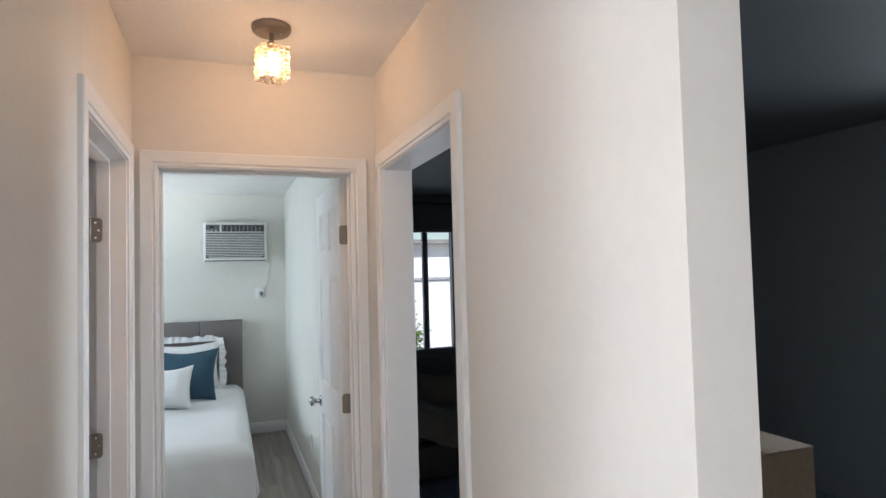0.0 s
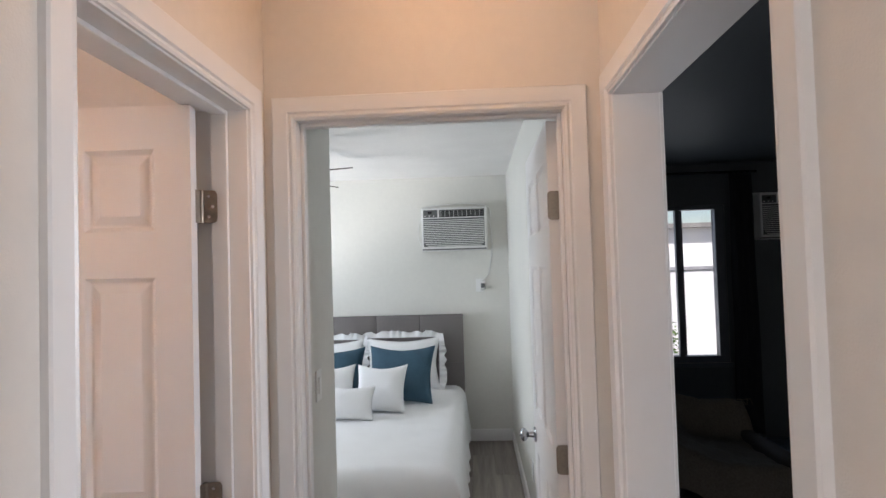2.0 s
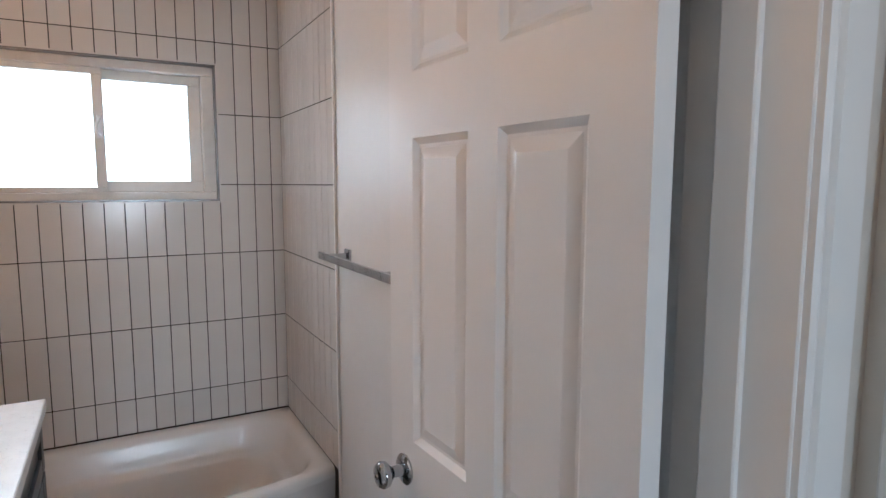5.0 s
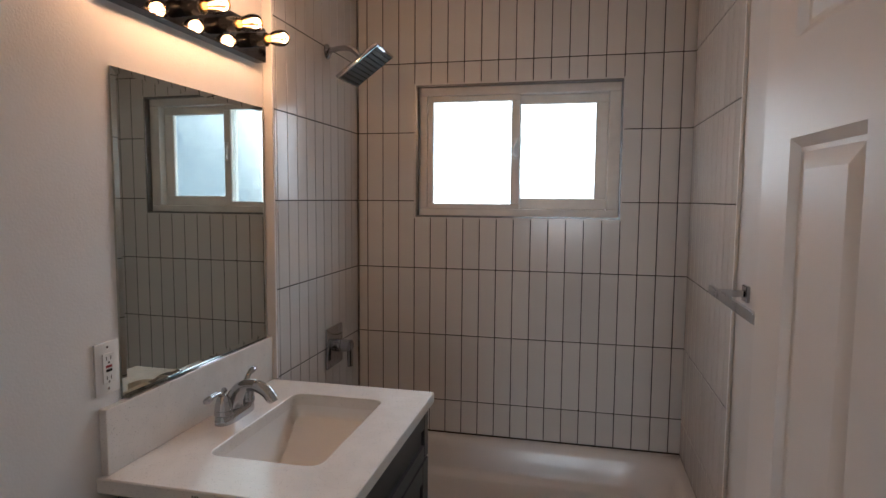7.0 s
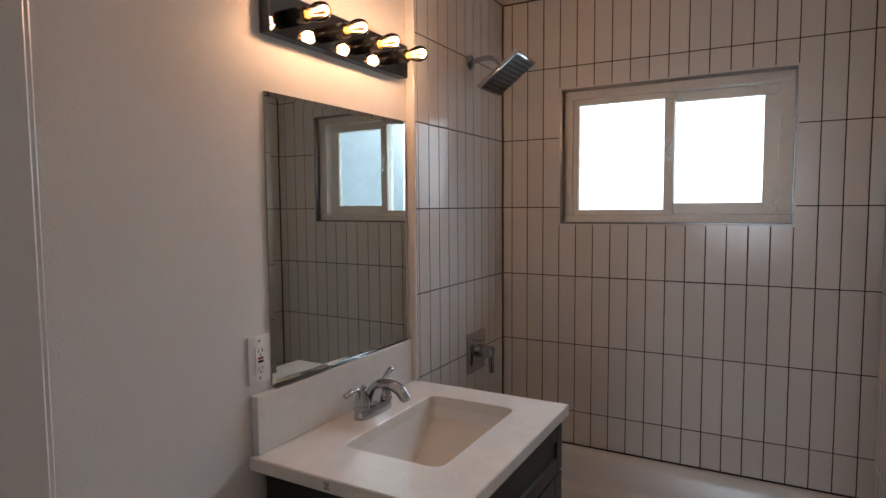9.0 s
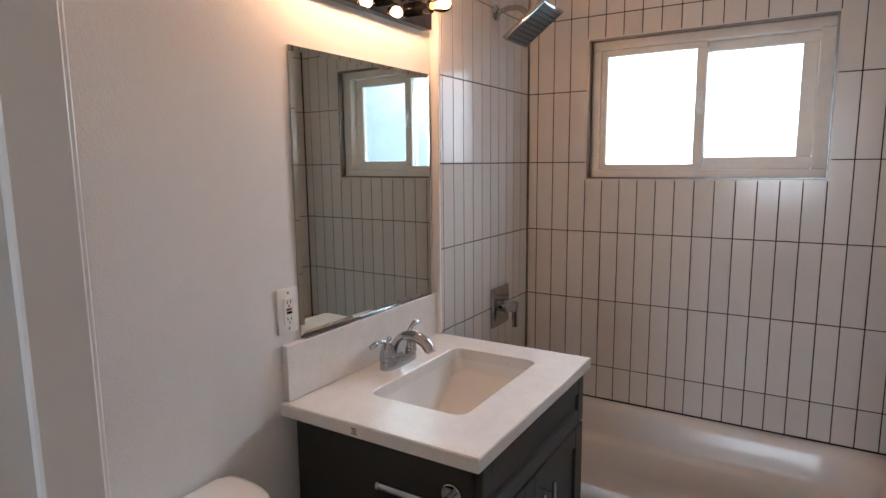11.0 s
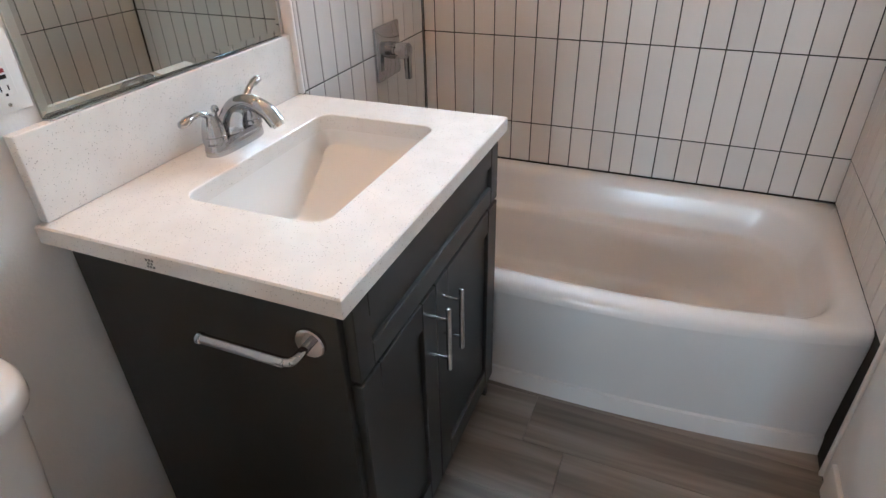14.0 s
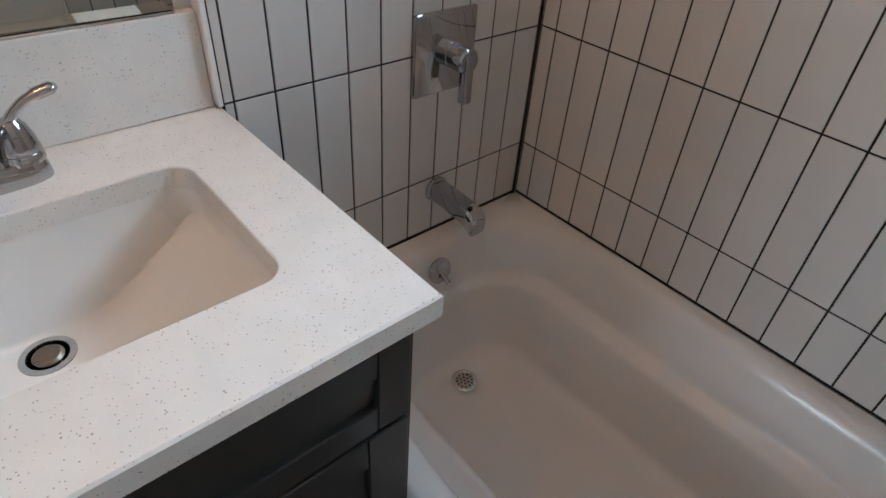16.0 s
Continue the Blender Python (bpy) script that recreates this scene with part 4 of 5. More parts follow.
def paper_holder():
    t = thing("paper_holder", (1.491, 0.462, 0.745), "chrome toilet paper holder on the cabinet side, empty", "paper holder")
    x, y, z = 1.4905, 0.470, 0.766
    part("flange", lathe([(0, 0.026), (0.006, 0.026), (0.008, 0.024), (0.008, 0.0)], (x, y, z), (x + 1, y, z), 28), M_CHROME, t)
    part("arm", tube(curve_points([(x + 0.006, y, z), (x + 0.03, y, z), (x + 0.046, y - 0.004, z - 0.002), (x + 0.051, y - 0.02, z - 0.003)], 5), 0.0075, 14), M_CHROME, t, sharp=60)
    part("roll_bar", lathe([(0, 0.007), (0.002, 0.0085), (0.150, 0.0085), (0.152, 0.010), (0.158, 0.010), (0.160, 0.008), (0.160, 0.0)], (x + 0.051, y - 0.012, z - 0.003), (x + 0.051, y - 1, z - 0.003), 18), M_CHROME, t)


paper_holder()


def toilet():
    t = thing("toilet", (1.905, 0.30, 0), "white two-piece porcelain toilet with the lid closed", "toilet")
    cx = 1.905

    def tank(hw, d, z):
        """Half-width hw, depth d: a straight back, a deeper middle and shallower rounded ends."""
        half = [(0.0, 1.06), (0.22, 1.05), (0.40, 0.98), (0.58, 0.88), (0.78, 0.82), (0.92, 0.70), (1.0, 0.46)]
        ctrl = [(-hw + 0.02, 0.0), (-hw, 0.022)] + [(-hw * u, d * v) for u, v in half[::-1]] + [(hw * u, d * v) for u, v in half[1:]] + [(hw, 0.022), (hw - 0.02, 0.0)]
        return [(cx + p.x, -0.024 + p.y, z) for p in curve_points([(a, b, 0) for a, b in ctrl], 4)]
    part("tank", rings([tank(0.172, 0.155, 0.405), tank(0.178, 0.168, 0.42), tank(0.196, 0.182, 0.60), tank(0.205, 0.198, 0.729)]), M_PORC, t, sharp=50)
    part("tank_lid", rings([tank(0.207, 0.203, 0.730), tank(0.218, 0.216, 0.733), tank(0.221, 0.220, 0.744), tank(0.220, 0.219, 0.764), tank(0.214, 0.213, 0.772), tank(0.200, 0.198, 0.775)]), M_PORC, t, sharp=50)
    lv = tube([(2.085, 0.10, 0.690), (2.085, 0.150, 0.690)], [0.012, 0.010], 16)
    tube(curve_points([(2.085, 0.148, 0.690), (2.105, 0.142, 0.688), (2.14, 0.12, 0.683)], 5), [0.008] * 5 + [0.0075] * 6, 12, lv, flat=0.7)
    part("flush_lever", lv, M_CHROME, t, "chrome flush lever")

    def egg(hw, y0, y1, z, e=2.3):
        out = []
        for i in range(48):
            a = 6.28318 * i / 48
            c, s = math.cos(a), math.sin(a)
            ym = y0 + (y1 - y0) * 0.42
            x = hw * math.copysign(abs(c) ** (2 / e), c)
            y = ym + (s * (y1 - ym) if s > 0 else math.copysign(abs(s) ** (2 / 3.2), s) * (ym - y0))
            out.append((cx + x, y, z))
        return out
    part("bowl", rings([egg(0.125, 0.06, 0.56, 0.0, 3), egg(0.118, 0.07, 0.55, 0.03, 3), egg(0.105, 0.09, 0.50, 0.14, 2.6), egg(0.125, 0.06, 0.56, 0.24), egg(0.170, 0.02, 0.655, 0.34), egg(0.182, 0.0, 0.675, 0.395), egg(0.176, 0.01, 0.668, 0.404)]), M_PORC, t, sharp=60)
    part("seat", rings([egg(0.180, 0.175, 0.680, 0.405), egg(0.186, 0.170, 0.686, 0.412), egg(0.182, 0.174, 0.682, 0.423)]), M_PORC, t, sharp=50)
    part("seat_lid", rings([egg(0.180, 0.176, 0.680, 0.4245), egg(0.185, 0.172, 0.685, 0.430), egg(0.180, 0.178, 0.680, 0.440), egg(0.150, 0.20, 0.65, 0.445)]), M_PORC, t, sharp=50)
    for s in (-1, 1):
        part("seat_hinge", lathe([(0, 0.014), (0.03, 0.014), (0.034, 0.010), (0.034, 0)], (cx + s * 0.07, 0.166, 0.4045), (cx + s * 0.07, 0.166, 1), 16), M_PORC, t)


toilet()


def shower():
    y0 = 0.0015
    t = thing("wall_shower", (0.339, 0.0, 2.03), "square chrome shower head on a bent arm", "shower head")
    part("flange", lathe([(0, 0.030), (0.004, 0.030), (0.012, 0.020), (0.014, 0.010)], (0.339, y0, 2.078), (0.339, 1, 2.078), 28), M_CHROME, t)
    arm = curve_points([(0.339, 0.003, 2.078), (0.339, 0.06, 2.088), (0.339, 0.11, 2.080), (0.339, 0.145, 2.045)], 6)
    part("arm", tube(arm, 0.0105, 16), M_CHROME, t, sharp=60)
    c = Vector((0.339, 0.158, 2.022))
    part("ball_joint", lathe([(0, 0.008), (0.006, 0.015), (0.016, 0.016), (0.024, 0.011)], (0.339, 0.143, 2.047), (0.339, 0.158, 2.016), 18), M_CHROME, t)
    m = Matrix.Translation(c) @ pose(0, 0, 0, 36, 0, 0)
    hd = part("head_plate", box(-0.10, -0.10, -0.016, 0.10, 0.10, 0.0, 0.004, 2, m=m), M_CHROME, t)
    part("nozzle_plate", box(-0.092, -0.092, -0.0172, 0.092, 0.092, -0.0155, 0.0008, 1, m=m), M_NOZZLE, t, "dark grey nozzle face")
    nz = bmesh.new()
    for i in range(9):
        for j in range(9):
            x, y = -0.08 + 0.02 * i, -0.08 + 0.02 * j
            p, q = m @ Vector((x, y, -0.0172)), m @ Vector((x, y, -1))
            lathe([(0, 0.0036), (0.003, 0.003), (0.0032, 0.0)], p, q, 6, nz)
    part("nozzles", nz, M_BLACK, hd, "grid of dark rubber nozzles")

    v = thing("shower_valve", (0.298, 0.0, 0.80), "square chrome shower valve plate with a lever handle", "shower valve")
    pl = rings([rounded(0.298, 0.884, 0.082, 0.084, 0.008, 0.0, 5), rounded(0.298, 0.884, 0.082, 0.084, 0.008, 0.005, 5), rounded(0.298, 0.884, 0.079, 0.081, 0.007, 0.0075, 5)])
    for vtx in pl.verts:
        vtx.co = Vector((vtx.co.x, 0.0015 + vtx.co.z, vtx.co.y))
    p1 = part("plate", pl, M_CHROME, v)
    part("valve_body", lathe([(0, 0.027), (0.03, 0.026), (0.031, 0.024), (0.034, 0.024), (0.035, 0.026), (0.070, 0.026), (0.074, 0.022), (0.074, 0)], (0.300, 0.009, 0.888), (0.300, 1, 0.888), 28), M_CHROME, v)
    part("lever", box(0.288, 0.066, 0.800, 0.312, 0.086, 0.905, 0.005, 2), M_CHROME, v)
    for sx, sz in ((0.330, 0.835), (0.262, 0.93)):
        part("plate_screw", lathe([(0, 0.004), (0.0015, 0.0035), (0.0016, 0)], (sx, 0.009, sz), (sx, 1, sz), 12), M_STEEL, p1)

    s = thing("tub_spout", (0.297, 0.0, 0.52), "chrome tub spout with a diverter knob", "tub spout")
    part("flange", lathe([(0, 0.032), (0.005, 0.032), (0.009, 0.026), (0.009, 0)], (0.297, y0, 0.552), (0.297, 1, 0.552), 28), M_CHROME, s)
    ls = []
    for y, w, h, z in ((0.010, 0.023, 0.023, 0.552), (0.05, 0.024, 0.023, 0.551), (0.105, 0.025, 0.022, 0.548), (0.130, 0.025, 0.024, 0.543), (0.146, 0.025, 0.025, 0.534), (0.152, 0.024, 0.022, 0.528)):
        ls.append([(0.297 + px, y, z + pz) for px, pz, _ in rounded(0, 0, w, h, 0.012, 0, 4)])
    part("spout_body", rings(ls), M_CHROME, s, sharp=50)
    part("diverter", lathe([(0, 0.004), (0.012, 0.004), (0.013, 0.008), (0.018, 0.008), (0.020, 0.005), (0.020, 0)], (0.297, 0.128, 0.564), (0.297, 0.130, 1), 14), M_CHROME, s)


shower()


def towel_bar():
    t = thing("towel_bar", (1.10, 1.43, 1.235), "square chrome towel bar on the white wall", "towel bar")
    z = 1.255
    for x in (0.868, 1.33):
        part("bracket", box(x - 0.022, 1.424, z - 0.022, x + 0.022, 1.4345, z + 0.022, 0.002, 1), M_CHROME, t)
        part("post", box(x - 0.009, 1.362, z - 0.009, x + 0.009, 1.4245, z + 0.009, 0.0015, 1), M_CHROME, t)
    part("bar", box(0.790, 1.352, z - 0.014, 1.405, 1.3625, z + 0.010, 0.001, 1), M_CHROME, t)


towel_bar()


# baseboards of the bathroom
def baseboard(name, x0, y0, x1, y1, label="white painted baseboard", h=0.105):
    solid(name, box(x0, y0, 0.0, x1, y1, h, 0.003, 2), M_TRIM, label, "baseboard", "structure")


baseboard("baseboard_bath_vanity", 1.494, -0.035, 2.290, -0.021)
baseboard("baseboard_bath_towel", 0.80, 1.421, 2.261, 1.4345)
baseboard("baseboard_bath_door", 2.291, -0.02, 2.3045, 0.610)


# ---- hall ----
def hall_lamp():
    x, y = 2.925, 1.05
    t = thing("ceiling_lamp", (x, y, H_HALL), "small ceiling lamp with a lit cut-glass cube shade", "ceiling lamp")
    part("canopy", lathe([(0, 0.070), (0.006, 0.071), (0.020, 0.068), (0.026, 0.061), (0.028, 0.010)], (x, y, H_HALL - 0.0005), (x, y, 0), 36), M_NICKEL, t, "brushed bronze round canopy")
    part("screw", lathe([(0, 0.006), (0.006, 0.005), (0.007, 0)], (x + 0.03, y - 0.01, H_HALL - 0.028), (x + 0.03, y - 0.01, 0), 12), M_STEEL, t)
    part("neck", lathe([(0, 0.009), (0.028, 0.009), (0.034, 0.016), (0.075, 0.026), (0.080, 0.022)], (x, y, H_HALL - 0.027), (x, y, 0), 22), M_NICKEL, t)
    z0, z1 = 2.292, 2.408
    sh = bmesh.new()
    for i in range(5):
        for j in range(8):
            for s in range(4):
                u = -0.040 + 0.020 * i
                za = z0 + (z1 - z0) * j / 8
                zb = z0 + (z1 - z0) * (j + 1) / 8
                d = 0.045 + 0.005 * ((i * 7 + j * 5 + s * 3) % 3) / 2
                q = [Vector((u - 0.0098, d, za)), Vector((u + 0.0098, d, za)), Vector((u + 0.0098, d, zb)), Vector((u - 0.0098, d, zb)), Vector((u, d + 0.006, (za + zb) / 2))]
                m = pose(x, y, 0, 0, 0, 90 * s + 14)
                vs = [sh.verts.new(m @ p) for p in q]
                for k in range(4):
                    sh.faces.new((vs[k], vs[(k + 1) % 4], vs[4]))
    g = part("glass_shade", sh, M_LAMPGLASS, t, "faceted clear glass cube shade", sharp=5)
    g.visible_shadow = False
    b = part("bulb", lathe([(0, 0.010), (0.02, 0.012), (0.040, 0.020), (0.060, 0.018), (0.072, 0.0)], (x, y, z1), (x, y, 0), 20), glow("bulb_glow", (1.0, 0.70, 0.38), 22), t, "glowing warm bulb")
    b.visible_shadow = False


M_LAMPGLASS = bpy.data.materials.new("cut_glass")
M_LAMPGLASS.use_nodes = True
_n, _l = M_LAMPGLASS.node_tree.nodes, M_LAMPGLASS.node_tree.links
_b = _n["Principled BSDF"]
_b.inputs["Base Color"].default_value, _b.inputs["Roughness"].default_value, _b.inputs["Transmission Weight"].default_value, _b.inputs["IOR"].default_value = (1.0, 0.9, 0.76, 1), 0.12, 1.0, 1.3
_t = _n.new("ShaderNodeBsdfTranslucent")
_t.inputs["Color"].default_value = (1.0, 0.86, 0.68, 1)
_m = _n.new("ShaderNodeMixShader")
_m.inputs[0].default_value = 0.35
_l.new(_b.outputs[0], _m.inputs[1])
_l.new(_t.outputs[0], _m.inputs[2])
_l.new(_m.outputs[0], _n["Material Output"].inputs[0])
hall_lamp()
baseboard("baseboard_hall_left", X0, -3.2, X0 + 0.014, 0.566)
baseboard("baseboard_hall_right", X1 - 0.014, -0.44, X1, 0.432)

# ---- bedroom ----
M_GREYFAB = mat("grey_headboard_fabric", (0.17, 0.155, 0.15), 0.9, grain=0.12, grain_size=350, bump=0.5, bump_size=500, blotch=0.06)
M_LINEN = mat("white_linen", (0.80, 0.80, 0.80), 0.85, grain=0.02, grain_size=300, bump=0.35, bump_size=350, blotch=0.02)
M_BLUE = mat("slate_blue_cotton", (0.032, 0.080, 0.120), 0.85, grain=0.18, grain_size=160, bump=0.5, bump_size=300, blotch=0.1, blotch_size=9)


def headboard():
    t = thing("headboard", (2.12, 5.14, 0), "grey upholstered headboard with stitched square panels", "headboard")
    x1, w, n = 2.905, 0.392, 4
    for i in range(n):
        xa = x1 - (i + 1) * w
        for za, zb in ((0.30, 0.74), (0.742, 1.165)):
            part("padded_panel", box(xa + 0.001, 5.075, za, xa + w - 0.001, 5.165, zb, 0.006, 3), M_GREYFAB, t)
    part("backing", box(x1 - n * w + 0.004, 5.155, 0.0, x1 - 0.004, 5.205, 1.155, 0.006, 2), M_GREYFAB, t)


headboard()


def bed():
    t = thing("bed", (2.12, 4.0, 0), "double bed with a smooth white comforter hanging over the sides", "bed")
    x0, x1, y0, y1, top = 1.36, 2.885, 2.93, 5.07, 0.535
    part("box_spring", box(x0 + 0.03, y0 + 0.04, 0.12, x1 - 0.03, y1, 0.32, 0.02, 2), M_LINEN, t)
    part("mattress", box(x0 + 0.02, y0 + 0.03, 0.322, x1 - 0.02, y1, 0.50, 0.04, 3), M_LINEN, t)
    for px, py in ((x0 + 0.1, y0 + 0.15), (x1 - 0.1, y0 + 0.15), (x0 + 0.1, y1 - 0.15), (x1 - 0.1, y1 - 0.15)):
        part("leg", box(px - 0.02, py - 0.02, 0, px + 0.02, py + 0.02, 0.12, 0.003, 1), M_BLACK, t)
    bm = bmesh.new()
    nu, nv = 84, 90
    drop = 0.42
    rows = []
    for j in range(nv + 1):
        v = -drop + (y1 - y0 + drop) * j / nv
        row = []
        for i in range(nu + 1):
            u = -drop + (x1 - x0 + 2 * drop) * i / nu

            def fold(d):
                """Across the edge: flat on top, a round shoulder, then hanging."""
                if d <= 0:
                    return d, 0.0
                r = 0.11
                arc = r * 1.57
                if d < arc:
                    a = d / r
                    return r * math.sin(a), r * (1 - math.cos(a))
                return r + 0.05 * (d - arc), r + (d - arc)
            ux, dz1 = fold(u - (x1 - x0)) if u > (x1 - x0) / 2 else fold(-u)
            x = x1 + ux - 0.08 if u > (x1 - x0) / 2 else x0 - ux + 0.08
            if 0 <= u <= x1 - x0:
                k = (u / (x1 - x0) - 0.5)
                x, dz1 = (x0 + x1) / 2 + k * (x1 - x0 - 0.16), 0.0
            vy, dz2 = fold(-v)
            y = y0 + v * (y1 - y0) / (y1 - y0) if v >= 0 else y0 - vy + 0.0
            dz = max(dz1, dz2)
            wob = noise.noise(Vector((x * 5, y * 5, 0))) * 0.008 + noise.noise(Vector((x * 16, y * 16, 3))) * 0.003
            p = Vector((x, y, top - dz + wob))
            if dz > 0.1:
                s = (dz - 0.1) / drop
                if dz1 >= dz2:
                    p.x += (1 if u > 0.5 else -1) * (0.022 * math.sin(y * 21 + 2 * math.sin(y * 5)) * s + 0.02 * s)
                else:
                    p.y -= 0.022 * math.sin(x * 21 + 2 * math.sin(x * 5)) * s + 0.02 * s
            row.append(bm.verts.new(p))
        rows.append(row)
    for a, b in zip(rows, rows[1:]):
        for i in range(nu):
            bm.faces.new((a[i], a[i + 1], b[i + 1], b[i]))
    part("comforter", bm, M_LINEN, t, "white quilted comforter with soft folds", sharp=80)


bed()


def pillow(name, cx, cy, cz, w, h, thick, lean, turn, material, label, ruffle=False, group=""):
    """A cushion whose face stands in its local x-z plane, leaning back by lean degrees."""
    t = thing(name, (cx, cy, cz), label, "pillow", group)
    m = pose(cx, cy, cz, -lean, 0, turn)
    n = 22
    bm = bmesh.new()
    grids = []
    for s in (-1, 1):
        g = []
        for j in range(n + 1):
            r = []
            for i in range(n + 1):
                u, v = 2 * i / n - 1, 2 * j / n - 1
                pinch = 1 - 0.11 * (1 - abs(v) ** 1.6) * abs(u) ** 3
                pinch_v = 1 - 0.11 * (1 - abs(u) ** 1.6) * abs(v) ** 3
                th = thick / 2 * ((1 - abs(u) ** 2.6) * (1 - abs(v) ** 2.6)) ** 0.55
                wr = 0.010 * noise.noise(Vector((u * 2.1 + cx * 9, v * 2.1, cz + s)))
                sag = -0.018 * (1 - u * u) * (v > 0) * v
                r.append(bm.verts.new(m @ Vector((u * w / 2 * pinch, s * (th + (wr if th > 0.01 else 0)), h / 2 + v * h / 2 * pinch_v + sag))))
            g.append(r)
        grids.append(g)
        for a, b in zip(g, g[1:]):
            for i in range(n):
                bm.faces.new((a[i], a[i + 1], b[i + 1], b[i]) if s < 0 else (a[i], b[i], b[i + 1], a[i + 1]))
    bmesh.ops.remove_doubles(bm, verts=bm.verts, dist=0.0008)
    part("cushion", bm, material, t, sharp=80)
    if ruffle:
        rf = bmesh.new()
        loop = []
        k = 168
        for i in range(k):
            s = 4 * i / k
            e, f = int(s), s - int(s)
            u, v = ((-1 + 2 * f, 1), (1, 1 - 2 * f), (1 - 2 * f, -1), (-1, -1 + 2 * f))[e]
            ou, ov = ((0, 1), (1, 0), (0, -1), (-1, 0))[e]
            if f < 0.06 or f > 0.94:
                ou, ov = u * 0.75, v * 0.75
            wv = math.sin(i * 1.25 + 2 * math.sin(i * 0.37)) * 0.018
            amp = 0.046 + 0.010 * math.sin(i * 0.53 + 2 * math.sin(i * 0.21))
            a = m @ Vector((u * w / 2 * 0.97, 0.0, h / 2 + v * h / 2 * 0.97))
            b = m @ Vector((u * w / 2 + ou * amp * 0.5, wv * 0.6, h / 2 + v * h / 2 + ov * amp * 0.5))
            c = m @ Vector((u * w / 2 + ou * amp, wv * 1.5, h / 2 + v * h / 2 + ov * amp))
            loop.append([rf.verts.new(p) for p in (a, b, c)])
        for i in range(k):
            p, q = loop[i], loop[(i + 1) % k]
            rf.faces.new((p[0], q[0], q[1], p[1]))
            rf.faces.new((p[1], q[1], q[2], p[2]))
        part("ruffle", rf, material, t, "white ruffled edge", sharp=80)
    return t


ZT = 0.535
pillow("bed_pillow", 2.37, 4.90, ZT + 0.005, 0.66, 0.46, 0.17, 16, 1, M_LINEN, "white pillow sham with a ruffled edge against the headboard", True, "ruffled shams")
pillow("bed_pillow", 1.69, 4.90, ZT + 0.005, 0.66, 0.45, 0.17, 15, -2, M_LINEN, "white pillow sham with a ruffled edge against the headboard", True, "ruffled shams")
pillow("throw_pillow", 2.40, 4.38, ZT, 0.54, 0.47, 0.17, 24, -6, M_BLUE, "slate blue cotton throw pillow leaning on a white sham", group="blue pillows")
pillow("throw_pillow", 1.84, 4.41, ZT, 0.56, 0.46, 0.17, 24, 4, M_BLUE, "slate blue cotton throw pillow leaning on a white sham", group="blue pillows")
pillow("white_cushion", 2.29, 4.09, ZT, 0.39, 0.37, 0.14, 26, -5, M_LINEN, "square white textured cushion", group="white cushions")
pillow("white_cushion", 1.91, 4.13, ZT, 0.38, 0.37, 0.14, 26, 4, M_LINEN, "square white textured cushion", group="white cushions")
pillow("lumbar_cushion", 2.10, 3.88, ZT, 0.38, 0.26, 0.12, 28, -2, M_LINEN, "small white rectangular cushion at the front")


def air_conditioner(x0, x1, z0, z1, yw, label):
    """A through-wall unit: case, control strip, top vent and a louvred grille."""
    t = thing("air_conditioner", ((x0 + x1) / 2, yw - 0.02, z0), label, "air conditioner")
    f = yw - 0.16
    w, h = x1 - x0, z1 - z0
    part("case", box(x0, f, z0, x1, yw - 0.001, z1, 0.010, 3), M_ACPLASTIC, t)
    part("surround", box(x0 - 0.012, yw - 0.022, z0 - 0.010, x1 + 0.012, yw - 0.002, z1 + 0.018, 0.003, 1), M_PLASTIC, t)
    zt = z1 - 0.26 * h
    part("control_panel", box(x0 + 0.03 * w, f - 0.003, zt + 0.03 * h, x0 + 0.25 * w, f + 0.004, z1 - 0.05 * h, 0.002, 1), M_GREY, t, "grey control panel")
    part("display", box(x0 + 0.10 * w, f - 0.0045, zt + 0.12 * h, x0 + 0.16 * w, f - 0.002, z1 - 0.09 * h), M_BLACK, t)
    for k in range(3):
        part("button", lathe([(0, 0.006), (0.003, 0.0055), (0.0035, 0)], (x0 + (0.06 + 0.065 * k) * w, f - 0.003, zt + 0.065 * h), (x0 + (0.06 + 0.065 * k) * w, f - 1, zt + 0.065 * h), 10), M_PLASTIC, t)
    part("vent_recess", box(x0 + 0.28 * w, f - 0.002, zt + 0.03 * h, x1 - 0.03 * w, f + 0.003, z1 - 0.05 * h), M_DARK, t, "dark air outlet")
    for k in range(3):
        z = zt + (0.07 + 0.055 * k) * h
        part("vent_blade", box(x0 + 0.285 * w, f - 0.008, z, x1 - 0.035 * w, f - 0.002, z + 0.008, 0.001, 1), M_GREY, t)
    for k in range(10):
        x = x0 + (0.30 + 0.066 * k) * w
        part("vent_vane", box(x, f - 0.006, zt + 0.035 * h, x + 0.004, f - 0.0015, z1 - 0.055 * h), M_ACPLASTIC, t)
    part("grille_recess", box(x0 + 0.03 * w, f - 0.001, z0 + 0.07 * h, x1 - 0.03 * w, f + 0.003, zt + 0.005 * h), M_GREY, t, "grey louvred grille")
    n = 15
    for k in range(n):
        z = z0 + 0.08 * h + (zt - z0 - 0.09 * h) * k / n
        cut = 0.05 * w if k == 0 else 0.02 * w if k == 1 else 0.0
        part("slat", box(x0 + 0.035 * w + cut, f - 0.009, z, x1 - 0.035 * w - cut, f - 0.001, z + 0.0062, 0.001, 1), M_ACPLASTIC, t)
    part("bottom_lip", box(x0 + 0.004, f - 0.004, z0 - 0.004, x1 - 0.004, f + 0.05, z0 + 0.006, 0.002, 1), M_GREY, t)
    return t


